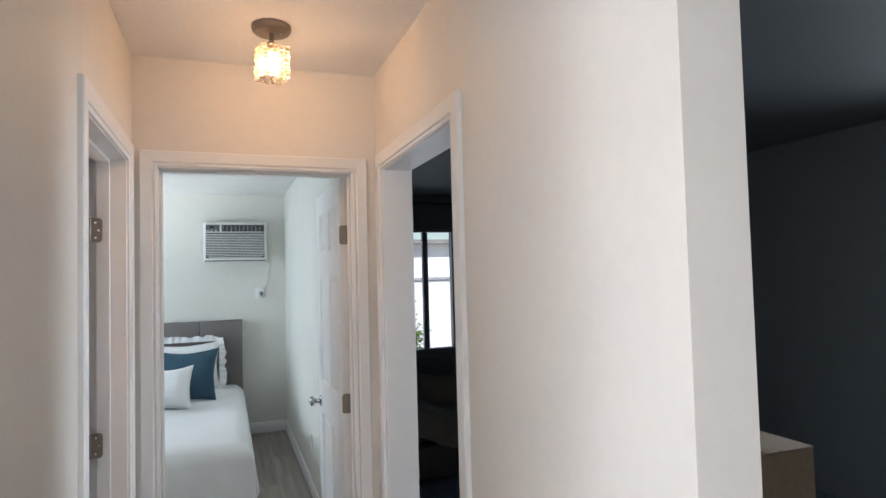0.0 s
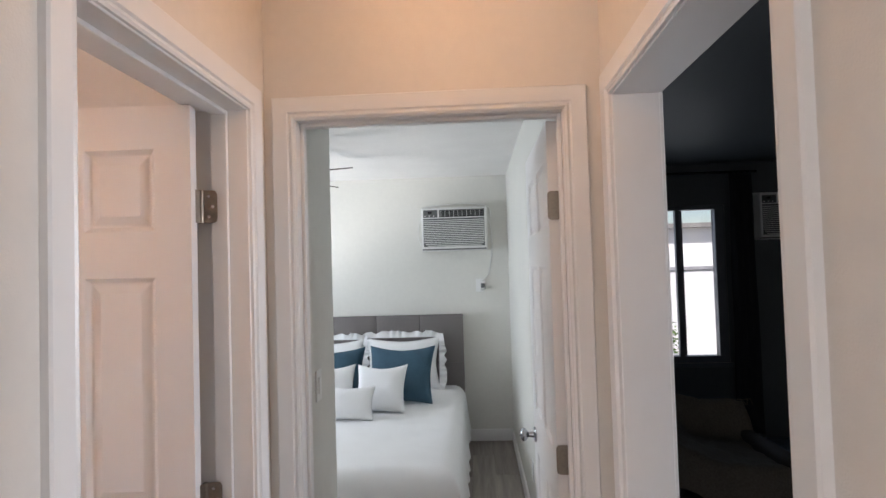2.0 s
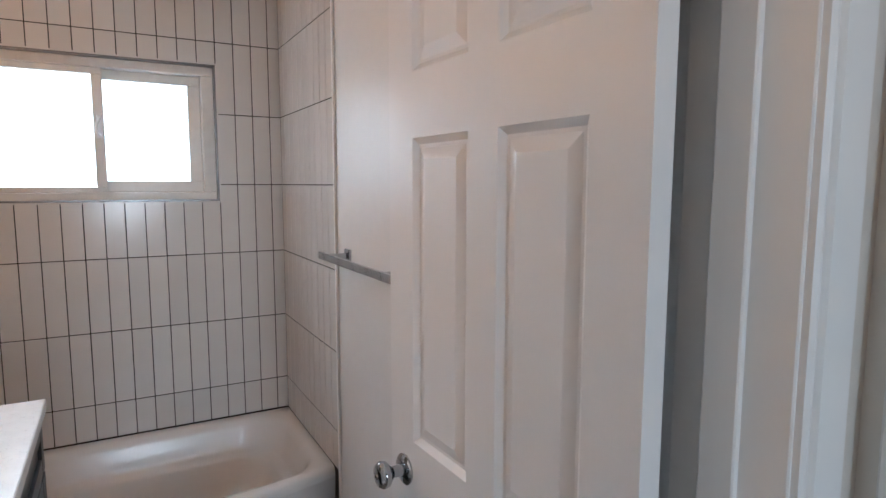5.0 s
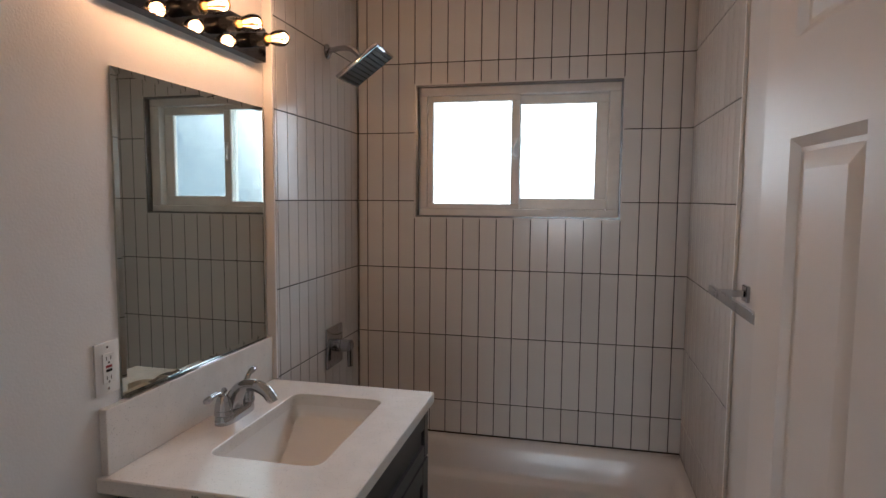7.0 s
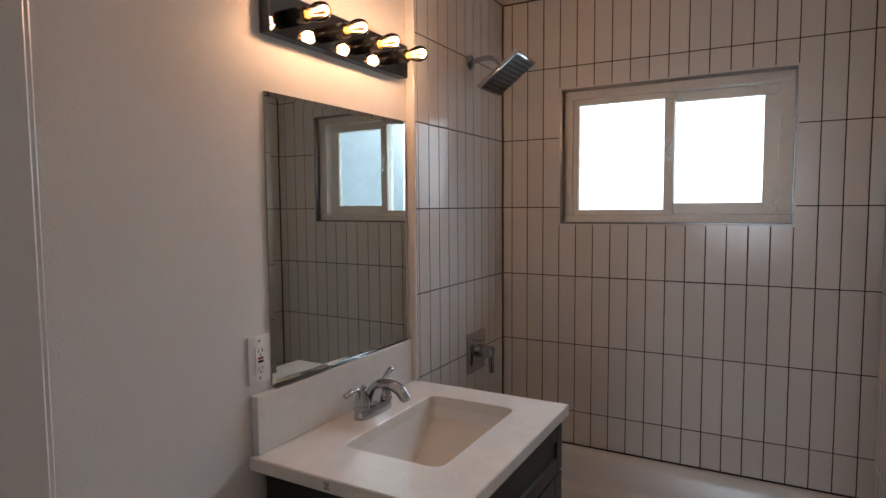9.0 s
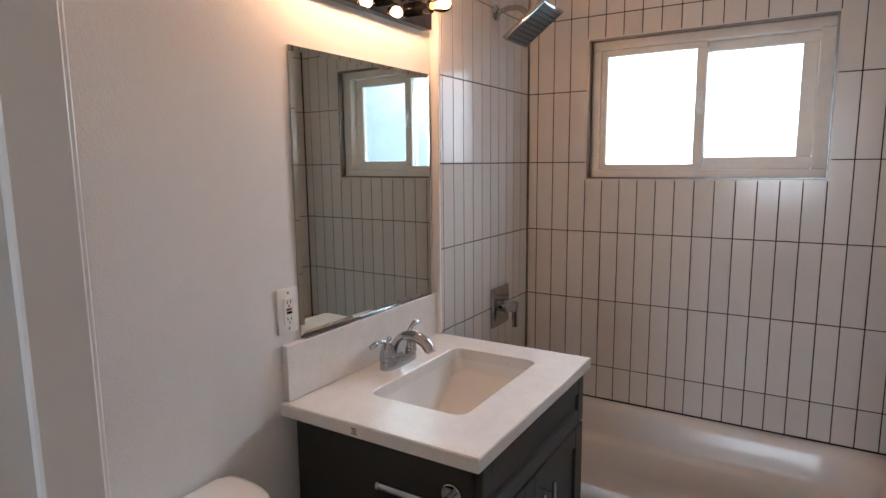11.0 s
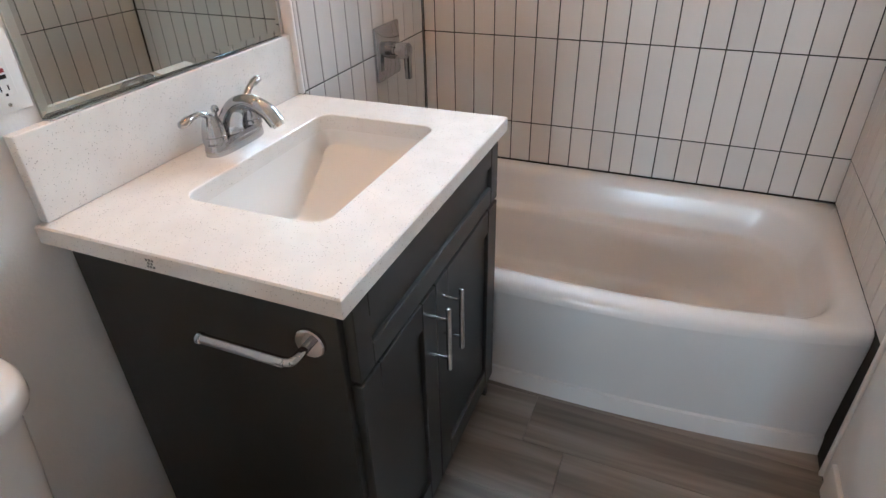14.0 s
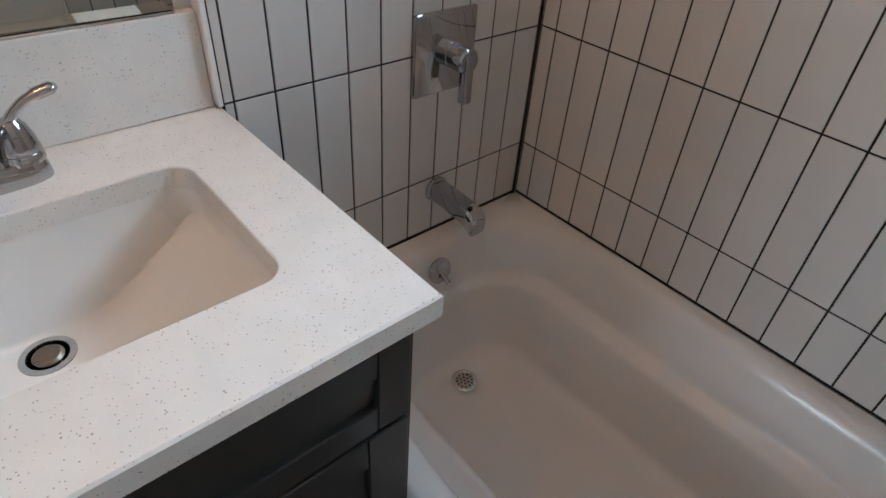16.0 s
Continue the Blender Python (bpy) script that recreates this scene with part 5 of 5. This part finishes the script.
air_conditioner(2.558, 3.142, 1.752, 2.128, 5.22, "white through-wall air conditioner with a louvred front over the bed")
cord = thing("power_cord", (3.16, 5.21, 1.4), "thin white air conditioner power cord on the wall", "cable")
part("cable", tube(curve_points([(3.16, 5.19, 2.04), (3.185, 5.212, 1.95), (3.19, 5.213, 1.75), (3.168, 5.213, 1.60), (3.15, 5.212, 1.52), (3.10, 5.205, 1.47)], 7), 0.004, 8), M_PLASTIC, cord)
part("loop_cable", tube(curve_points([(2.552, 5.213, 2.06), (2.52, 5.214, 1.98), (2.51, 5.214, 1.88), (2.535, 5.213, 1.80)], 7), 0.0035, 8), M_PLASTIC, cord)
part("top_cable", tube(curve_points([(2.57, 5.19, 2.15), (2.75, 5.20, 2.168), (3.0, 5.20, 2.172), (3.16, 5.19, 2.14), (3.185, 5.21, 2.05)], 7), 0.004, 8), M_PLASTIC, cord)
plug = thing("wall_plug", (3.09, 5.20, 1.36), "white outlet plate with a bulky plug and chrome clip", "outlet")
part("cover_plate", box(3.030, 5.213, 1.358, 3.100, 5.2195, 1.478, 0.002, 1), M_PLASTIC, plug)
part("plug_body", box(3.070, 5.165, 1.375, 3.120, 5.2125, 1.462, 0.010, 3), M_PLASTIC, plug)
part("plug_face", box(3.078, 5.160, 1.395, 3.112, 5.1655, 1.435, 0.003, 1), M_GREY, plug, "grey plug face")


def ceiling_fan():
    x, y = 1.62, 3.49
    t = thing("ceiling_fan", (x, y, H_BED), "ceiling fan with dark brown blades", "ceiling fan")
    wood = mat("dark_walnut", (0.045, 0.028, 0.020), 0.4, grain=0.25, grain_size=30)
    part("canopy", lathe([(0, 0.07), (0.03, 0.065), (0.05, 0.03), (0.05, 0)], (x, y, H_BED - 0.0005), (x, y, 0), 28), M_NICKEL, t)
    part("rod", tube([(x, y, H_BED - 0.04), (x, y, H_BED - 0.17)], 0.012, 12), M_NICKEL, t)
    part("motor", lathe([(0, 0.03), (0.01, 0.085), (0.05, 0.10), (0.09, 0.085), (0.11, 0.04), (0.11, 0)], (x, y, H_BED - 0.155), (x, y, 0), 32), M_NICKEL, t)
    for k in range(5):
        m = pose(x, y, H_BED - 0.225, 0, 0, 56 + 72 * k) @ pose(0, 0, 0, 11, 0, 0)
        part("blade", rings([[m @ Vector((px, py, z)) for px, py in ((0.13, -0.045), (0.58, -0.078), (0.67, -0.068), (0.70, -0.03), (0.70, 0.03), (0.67, 0.068), (0.58, 0.078), (0.13, 0.045))] for z in (0, 0.007)]), wood, t)
        part("blade_arm", box(0.07, -0.018, -0.004, 0.19, 0.018, 0.0, 0.001, 1, m=m), M_NICKEL, t)


ceiling_fan()
baseboard("baseboard_bedroom_back", 2.91, 5.206, 3.320, 5.2195)
baseboard("baseboard_bedroom_right", 3.320, 1.70, 3.3345, 5.2195)
baseboard("baseboard_closet", 2.4005, 1.602, 2.414, 2.330)


def plate_on_x(name, x, y0, y1, z0, z1, s, label, rocker=True):
    t = thing(name, (x, (y0 + y1) / 2, z0), label, "light switch" if rocker else "outlet")
    part("cover_plate", box(min(x, x + s * 0.006), y0, z0, max(x, x + s * 0.006), y1, z1, 0.002, 1), M_PLASTIC, t)
    c, z = (y0 + y1) / 2, (z0 + z1) / 2
    if rocker:
        part("rocker", box(min(x + s * 0.006, x + s * 0.011), c - 0.016, z - 0.033, max(x + s * 0.006, x + s * 0.011), c + 0.016, z + 0.033, 0.002, 1), M_PLASTIC, t)
    else:
        for k in (-0.02, 0.02):
            part("receptacle", box(min(x + s * 0.006, x + s * 0.009), c - 0.015, z + k - 0.014, max(x + s * 0.006, x + s * 0.009), c + 0.015, z + k + 0.014, 0.002, 1), M_PLASTIC, t)


plate_on_x("light_switch", 2.4002, 2.02, 2.092, 1.08, 1.20, 1, "white rocker light switch on the pale grey wall")
plate_on_x("bedroom_outlet", 3.3348, 3.27, 3.345, 0.31, 0.43, -1, "white outlet low on the bedroom wall", False)

bw = thing("window_2", (-0.2, 3.75, 0.134), "white frame of the unseen, low-silled bedroom window", "window", kind="structure")
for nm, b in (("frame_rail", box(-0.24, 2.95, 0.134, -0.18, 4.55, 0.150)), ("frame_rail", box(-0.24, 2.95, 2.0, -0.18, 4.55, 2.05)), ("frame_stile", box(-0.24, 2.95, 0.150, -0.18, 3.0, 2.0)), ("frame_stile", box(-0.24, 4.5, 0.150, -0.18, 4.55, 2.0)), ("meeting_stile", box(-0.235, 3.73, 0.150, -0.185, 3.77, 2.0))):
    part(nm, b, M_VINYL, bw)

# ---- living room ----
M_DARKFRAME = mat("dark_window_frame", (0.10, 0.11, 0.125), 0.4, grain=0.05)
M_CARPET = mat("blue_grey_rug", (0.10, 0.125, 0.165), 0.95, grain=0.35, grain_size=60, bump=0.8, bump_size=180, blotch=0.2, blotch_size=5)
M_CURTAIN = mat("dark_curtain", (0.018, 0.020, 0.026), 0.85, grain=0.15, grain_size=120, bump=0.4, bump_size=300)
M_SOFA = mat("dark_brown_upholstery", (0.030, 0.024, 0.020), 0.75, grain=0.15, grain_size=60, bump=0.3, bump_size=200)
M_THROW = mat("taupe_throw", (0.11, 0.09, 0.068), 0.9, grain=0.2, grain_size=90, bump=0.6, bump_size=260, blotch=0.1)

lwin = thing("window_3", (4.62, 5.25, 0.67), "dark framed sliding window looking onto a sunlit white wall", "window", kind="structure")
for nm, b in (("frame_rail", box(3.95, 5.215, 0.67, 5.29, 5.30, 0.725, 0.003, 1)), ("frame_rail", box(3.95, 5.215, 2.045, 5.29, 5.30, 2.085, 0.003, 1)), ("frame_stile", box(3.95, 5.215, 0.725, 4.0, 5.30, 2.045, 0.003, 1)),
              ("frame_stile", box(5.205, 5.215, 0.725, 5.29, 5.30, 2.045, 0.003, 1)), ("meeting_stile", box(4.855, 5.22, 0.725, 4.90, 5.27, 2.045, 0.003, 1)), ("meeting_stile", box(4.90, 5.275, 0.725, 4.935, 5.298, 2.045, 0.003, 1))):
    part(nm, b, M_DARKFRAME, lwin)
gp = part("pane", box(4.0, 5.25, 0.725, 4.86, 5.254, 2.045), M_CLEAR, lwin)
gp.visible_shadow = False
gp = part("pane", box(4.90, 5.284, 0.725, 5.205, 5.288, 2.045), M_CLEAR, lwin)
gp.visible_shadow = False
part("sill", box(3.92, 5.17, 0.63, 5.32, 5.2055, 0.668, 0.004, 2), M_DARKFRAME, lwin)


def curtain(x0, x1, z0, z1, y):
    t = thing("curtain", ((x0 + x1) / 2, y, z0), "dark pleated curtain drawn to the side of the window", "curtain")
    bm = bmesh.new()
    n = 40
    rows = []
    for j in range(13):
        z = z0 + (z1 - z0) * j / 12
        k = 1 + 0.25 * (1 - j / 12)
        row = []
        for side in (0, 1):
            pts = []
            for i in range(n + 1):
                u = i / n
                x = (x0 + x1) / 2 + (u - 0.5) * (x1 - x0) * k
                pts.append(Vector((x, y + 0.028 * math.sin(u * 25 + 0.4 * math.sin(j)) + side * 0.004, z)))
            row += pts if side == 0 else pts[::-1]
        rows.append(row)
    part("drape", rings(rows, bm=bm), M_CURTAIN, t, sharp=80)
    part("curtain_rod", tube([(3.85, y, z1 + 0.005), (5.55, y, z1 + 0.005)], 0.011, 12), M_BLACK, t)


curtain(5.31, 5.50, 0.05, 2.36, 5.13)
air_conditioner(5.53, 6.09, 1.765, 2.16, 5.205, "white through-wall air conditioner on the darkened living room wall")


def armchair():
    t = thing("armchair", (4.35, 3.45, 0), "dark brown upholstered armchair under a draped taupe throw", "armchair")
    part("seat_base", box(4.02, 3.05, 0.05, 4.78, 3.85, 0.30, 0.03, 3), M_SOFA, t)
    part("seat_cushion", box(4.14, 3.10, 0.302, 4.66, 3.70, 0.43, 0.045, 4), M_SOFA, t)
    part("arm", box(4.02, 3.05, 0.30, 4.135, 3.85, 0.50, 0.045, 4), M_SOFA, t)
    part("arm", box(4.665, 3.05, 0.30, 4.78, 3.85, 0.50, 0.045, 4), M_SOFA, t)
    part("backrest", box(4.02, 3.70, 0.30, 4.78, 3.88, 0.52, 0.06, 4), M_SOFA, t)
    for px, py in ((4.07, 3.1), (4.73, 3.1), (4.07, 3.8), (4.73, 3.8)):
        part("leg", lathe([(0, 0.018), (0.05, 0.024)], (px, py, 0), (px, py, 1), 12), M_BLACK, t)


armchair()


def throw():
    t = thing("throw_blanket", (4.38, 3.4, 0.5), "crumpled taupe throw blanket with a fringed edge over the armchair", "blanket")
    bm = bmesh.new()
    n = 46
    rows = []
    for j in range(n + 1):
        row = []
        for i in range(n + 1):
            u, v = i / n, j / n
            x = 3.99 + 0.82 * u
            y = 2.98 + 0.96 * v
            z = 0.45 + 0.20 * math.exp(-((v - 0.84) / 0.13) ** 2) + 0.15 * math.exp(-(u / 0.38) ** 2) - 0.02 * u
            z += 0.030 * noise.noise(Vector((x * 6, y * 6, 1))) + 0.012 * noise.noise(Vector((x * 17, y * 17, 4)))
            edge = max(0.0, (u - 0.93) / 0.07)
            z -= 0.30 * edge * edge
            front = max(0.0, (0.08 - v) / 0.08)
            z -= 0.22 * front * front
            row.append(bm.verts.new((x, y, z + 0.015)))
        rows.append(row)
    for a, b in zip(rows, rows[1:]):
        for i in range(n):
            bm.faces.new((a[i], a[i + 1], b[i + 1], b[i]))
    part("cloth", bm, M_THROW, t, sharp=80)
    fr = bmesh.new()
    for k in range(60):
        x = 4.0 + 0.80 * k / 59
        z = 0.66 + 0.03 * noise.noise(Vector((x * 6, 23.0, 1)))
        tube([(x, 3.80, z), (x + random.uniform(-0.01, 0.01), 3.77, z + 0.012), (x + random.uniform(-0.02, 0.02), 3.74, z - 0.02)], 0.0022, 5, fr)
    tagged(part("fringe", fr, M_THROW, t, "frayed fringe"), kind="stuff")


throw()
solid("floor_living", box(3.536, -3.2, -0.0118, 6.62, 5.2, 0.0), M_CARPET, "blue-grey living room floor", "floor", "structure")
cb = thing("cable", (4.9, 3.6, 0.02), "black cable lying across the floor", "cable")
part("cord", tube(curve_points([(4.85, 3.9, 0.012), (5.1, 3.7, 0.010), (5.3, 3.3, 0.010), (5.45, 2.9, 0.010)], 8), 0.012, 8), M_BLACK, cb)


def carton():
    t = thing("cardboard_box", (4.73, 0.8, 0.0), "brown cardboard carton standing in the dark room", "box")
    card = mat("cardboard", (0.17, 0.12, 0.075), 0.85, grain=0.08, grain_size=40, blotch=0.06)
    part("box_body", box(4.52, 0.59, 0.0, 4.95, 0.98, 0.845, 0.004, 1), card, t)
    part("top_flap", box(4.52, 0.59, 0.846, 4.73, 0.98, 0.85), card, t)
    part("top_flap", box(4.74, 0.59, 0.846, 4.95, 0.98, 0.85), card, t)
    part("tape", box(4.71, 0.589, 0.8505, 4.76, 0.981, 0.8515), mat("packing_tape", (0.22, 0.17, 0.11), 0.3, grain=0.05), t)


carton()

# frame of the added, unseen side window
lw2 = thing("window_4", (6.68, 0.78, 0.92), "white frame of an added side window, out of view", "window", kind="structure")
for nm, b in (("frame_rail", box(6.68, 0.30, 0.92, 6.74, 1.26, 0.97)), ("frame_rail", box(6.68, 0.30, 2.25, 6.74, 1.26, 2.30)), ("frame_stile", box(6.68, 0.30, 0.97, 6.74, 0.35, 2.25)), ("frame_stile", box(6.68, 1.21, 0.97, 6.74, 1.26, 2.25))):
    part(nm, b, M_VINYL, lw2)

# ---- outside the living room window ----
garden = thing("garden_wall", (5.5, 9.0, -0.12), "sunlit white stucco garden wall with a flat cap", "wall")
part("wall_body", box(1.5, 9.0, -0.12, 10.5, 9.2, 1.44), M_STUCCO, garden)
part("wall_cap", box(1.5, 8.97, 1.44, 10.5, 9.23, 1.50, 0.01, 1), mat("grey_cap", (0.34, 0.34, 0.36), 0.85, grain=0.2, grain_size=14), garden)


def house():
    t = thing("neighbour_house", (6.0, 16, -0.12), "pale lavender neighbouring house with a tiled roof edge", "house")
    part("wall", box(1.0, 15, -0.12, 6.65, 21, 3.1), mat("lavender_stucco", (0.20, 0.22, 0.34), 0.9, grain=0.05, grain_size=20, bump=0.4), t)
    part("wall", box(6.65, 16.5, -0.12, 11.5, 22, 2.5), M_STUCCO, t)
    part("roof", box(0.8, 14.7, 3.1, 6.9, 21.2, 3.25), M_ROOF, t)
    w = part("window", box(5.2, 14.97, 1.2, 6.1, 15.0, 2.3), M_GREY, t)
    part("window_frame", box(5.12, 14.95, 1.12, 6.18, 14.98, 1.2), M_PLASTIC, w)
    part("roof", box(6.65, 16.1, 2.5, 11.7, 22.2, 2.62), M_ROOF, t)
    part("chimney", box(7.2, 15.9, -0.12, 7.8, 16.45, 2.9), mat("brown_brick", (0.20, 0.14, 0.11), 0.9, grain=0.3, grain_size=10), t)


house()


def shrub(name, cx, cy, r, h, leaves, label, leaf_mat, seed):
    rng = random.Random(seed)
    t = thing(name, (cx, cy, -0.12), label, "shrub")
    st = bmesh.new()
    tips = []
    for k in range(14):
        a, q = rng.uniform(0, 6.283), rng.uniform(0.2, 1.0)
        p = [(cx, cy, -0.12), (cx + 0.4 * r * q * math.cos(a), cy + 0.4 * r * q * math.sin(a), h * 0.4), (cx + r * q * math.cos(a), cy + r * q * math.sin(a), h * rng.uniform(0.55, 0.95))]
        tube(curve_points(p, 4), [0.014 - 0.0011 * i for i in range(9)], 6, st)
        tips += curve_points(p, 4)[2:]
    part("stems", st, mat("bark", (0.08, 0.06, 0.045), 0.9, grain=0.2), t)
    lf = bmesh.new()
    for k in range(leaves):
        c = Vector(rng.choice(tips)) + Vector((rng.gauss(0, 0.09), rng.gauss(0, 0.09), rng.gauss(0, 0.08)))
        m = Matrix.Translation(c) @ pose(0, 0, 0, rng.uniform(-60, 60), rng.uniform(-60, 60), rng.uniform(0, 360))
        s = rng.uniform(0.9, 1.7)
        vs = [lf.verts.new(m @ Vector(p)) for p in ((0, 0, 0), (0.014 * s, 0.022 * s, 0.005), (0, 0.06 * s, 0), (-0.014 * s, 0.022 * s, 0.005))]
        lf.faces.new(vs)
    tagged(part("leaves", lf, leaf_mat, t, sharp=80), kind="stuff")


M_LEAF = mat("leaf_green", (0.10, 0.18, 0.03), 0.7, grain=0.35, grain_size=9)
shrub("green_shrub", 5.12, 8.25, 0.36, 1.3, 3000, "leafy green shrub outside the window", M_LEAF, 4)
shrub("small_shrub", 5.62, 8.5, 0.26, 0.85, 1300, "small dark green shrub by the white wall", M_LEAF, 7)


# ---- tiles and planks ----
PITCH, ROW, Z5 = 0.0733, 0.302, 0.585
GAP = 0.0019
TILE_MESH = {}


def tile_mesh(w, h):
    """A glazed tile w by h, its face towards +z, softened at the edge."""
    key = (round(w, 4), round(h, 4))
    if key not in TILE_MESH:
        a, b = w / 2, h / 2
        c = 0.0012
        bm = rings([[(-a, -b, 0), (a, -b, 0), (a, b, 0), (-a, b, 0)], [(-a, -b, 0.0072), (a, -b, 0.0072), (a, b, 0.0072), (-a, b, 0.0072)],
                    [(-a + c, -b + c, 0.008), (a - c, -b + c, 0.008), (a - c, b - c, 0.008), (-a + c, b - c, 0.008)]], cap0=False)
        TILE_MESH[key] = to_mesh("tile", bm, M_TILE, 25)
    return TILE_MESH[key]


def lay(parent, spans, place):
    for u0, u1, z0, z1 in spans:
        w, h = u1 - u0 - 2 * GAP, z1 - z0 - 2 * GAP
        if w < 0.006 or h < 0.006:
            continue
        ob = new("tile", tile_mesh(w, h))
        m = place((u0 + u1) / 2, (z0 + z1) / 2) @ pose(0, 0, 0, random.uniform(-0.05, 0.05), random.uniform(-0.05, 0.05), 0)
        ob.parent = parent
        ob.matrix_basis = Matrix.Translation(-parent.location) @ m


def cuts(lo, hi, start, step):
    out = [lo]
    k = math.floor((lo - start) / step) + 1
    while start + k * step < hi - 1e-4:
        if start + k * step > lo + 1e-4:
            out.append(start + k * step)
        k += 1
    return out + [hi]


zs = cuts(0.436, H_BATH, Z5, ROW)


def grid(us, hole=None):
    for ua, ub in zip(us, us[1:]):
        for za, zb in zip(zs, zs[1:]):
            if hole and ua >= hole[0] - 0.004 and ub <= hole[1] + 0.004:
                if za >= hole[2] - 1e-3 and zb <= hole[3] + 1e-3:
                    continue
                if za < hole[2] < zb:
                    yield ua, ub, za, hole[2]
                    if hole[3] < zb:
                        yield ua, ub, hole[3], zb
                    continue
                if za < hole[3] < zb:
                    yield ua, ub, hole[3], zb
                    continue
            yield ua, ub, za, zb


UP = Matrix(((0, 0, 1, 0), (1, 0, 0, 0), (0, 1, 0, 0), (0, 0, 0, 1)))        # face to +x, u along y
back = wall("tile_bed_window", "x", -0.0115, -0.0018, 0.0, 1.434, 0.43, H_BATH, M_GROUT, [(BATH_Y[0], BATH_Y[1], BATH_Z[0], BATH_Z[1])], "white glazed vertical tiles with dark grout round a window")
ys = cuts(0.0015, 1.4325, 0.0445, 0.0743)
lay(back, grid(ys, (0.2674, 1.159, BATH_Z[0] - 0.004, BATH_Z[1] + 0.004)), lambda u, z: Matrix.Translation((-0.008, u, z)) @ UP)
FACE_P = Matrix(((-1, 0, 0, 0), (0, 0, 1, 0), (0, 1, 0, 0), (0, 0, 0, 1)))    # face to +y
FACE_N = Matrix(((1, 0, 0, 0), (0, 0, -1, 0), (0, 1, 0, 0), (0, 0, 0, 1)))    # face to -y
left = wall("tile_bed_vanity", "y", -0.0348, -0.0018, 0.0, 0.764, 0.0, H_BATH, M_GROUT, (), "white glazed vertical tiles with dark grout behind the shower valve")
lay(left, grid(cuts(0.0005, 0.764, 0.7465, 0.0737)), lambda u, z: Matrix.Translation((u, -0.008, z)) @ FACE_P)
right = wall("tile_bed_end", "y", 1.4298, 1.4348, 0.0, 0.742, 0.0, H_BATH, M_GROUT, (), "white glazed vertical tiles with dark grout at the tub end")
lay(right, grid(cuts(0.0005, 0.742, 0.742, PITCH)), lambda u, z: Matrix.Translation((u, 1.436, z)) @ FACE_N)
solid("trim_tile_edge_vanity", box(0.7645, -0.034, 0.883, 0.7735, 0.0005, H_BATH, 0.002, 1), M_TRIM, "white edge strip beside the tiles", "trim", "structure")
solid("trim_tile_edge_end", box(0.7425, 1.425, 0.0, 0.754, 1.4345, H_BATH, 0.002, 1), M_TRIM, "white edge strip beside the tiles", "trim", "structure")
# short returns of tile inside the window opening
for nm, b in (("window_return", box(-0.040, BATH_Y[0] - 0.011, BATH_Z[0] - 0.011, -0.0005, BATH_Y[0] - 0.0045, BATH_Z[1] + 0.011)), ("window_return", box(-0.040, BATH_Y[1] + 0.0045, BATH_Z[0] - 0.011, -0.0005, BATH_Y[1] + 0.011, BATH_Z[1] + 0.011)),
              ("window_return", box(-0.040, BATH_Y[0] - 0.0043, BATH_Z[0] - 0.011, -0.0005, BATH_Y[1] + 0.0043, BATH_Z[0] - 0.0045)), ("window_return", box(-0.040, BATH_Y[0] - 0.0043, BATH_Z[1] + 0.0045, -0.0005, BATH_Y[1] + 0.0043, BATH_Z[1] + 0.011))):
    part(nm, b, M_TILE, back)


def planks(name, x0, x1, y0, y1, label, width=0.18, length=1.22):
    base = solid(name, box(x0, y0, -0.0118, x1, y1, -0.006), M_DARK, label, "floor", "structure")
    x = x0
    while x < x1 - 0.01:
        xe = min(x + width, x1)
        y = y0 - random.uniform(0.1, 1.0)
        while y < y1:
            ya, yb = max(y, y0), min(y + length, y1)
            if yb - ya > 0.03:
                c = 0.0012
                bm = rings([[(x + 0.0004, ya + 0.0004, -0.006), (xe - 0.0004, ya + 0.0004, -0.006), (xe - 0.0004, yb - 0.0004, -0.006), (x + 0.0004, yb - 0.0004, -0.006)],
                            [(x + 0.0004, ya + 0.0004, -0.0008), (xe - 0.0004, ya + 0.0004, -0.0008), (xe - 0.0004, yb - 0.0004, -0.0008), (x + 0.0004, yb - 0.0004, -0.0008)],
                            [(x + c, ya + c, 0), (xe - c, ya + c, 0), (xe - c, yb - c, 0), (x + c, yb - c, 0)]], cap0=False)
                part("plank", bm, M_FLOOR, base, sharp=30)
            y += length
        x = xe


planks("floor_bath", 0.02, 2.262, -0.034, 1.434, "grey-brown wood-look plank floor")
planks("floor_hall", 2.262, 3.535, -0.5, 1.60, "grey-brown wood-look plank floor")
planks("floor_side_room", -0.16, 3.535, -3.2, -0.5, "grey-brown wood-look plank floor")
planks("floor_bedroom", -0.1, 3.335, 1.60, 5.22, "grey-brown wood-look plank floor")
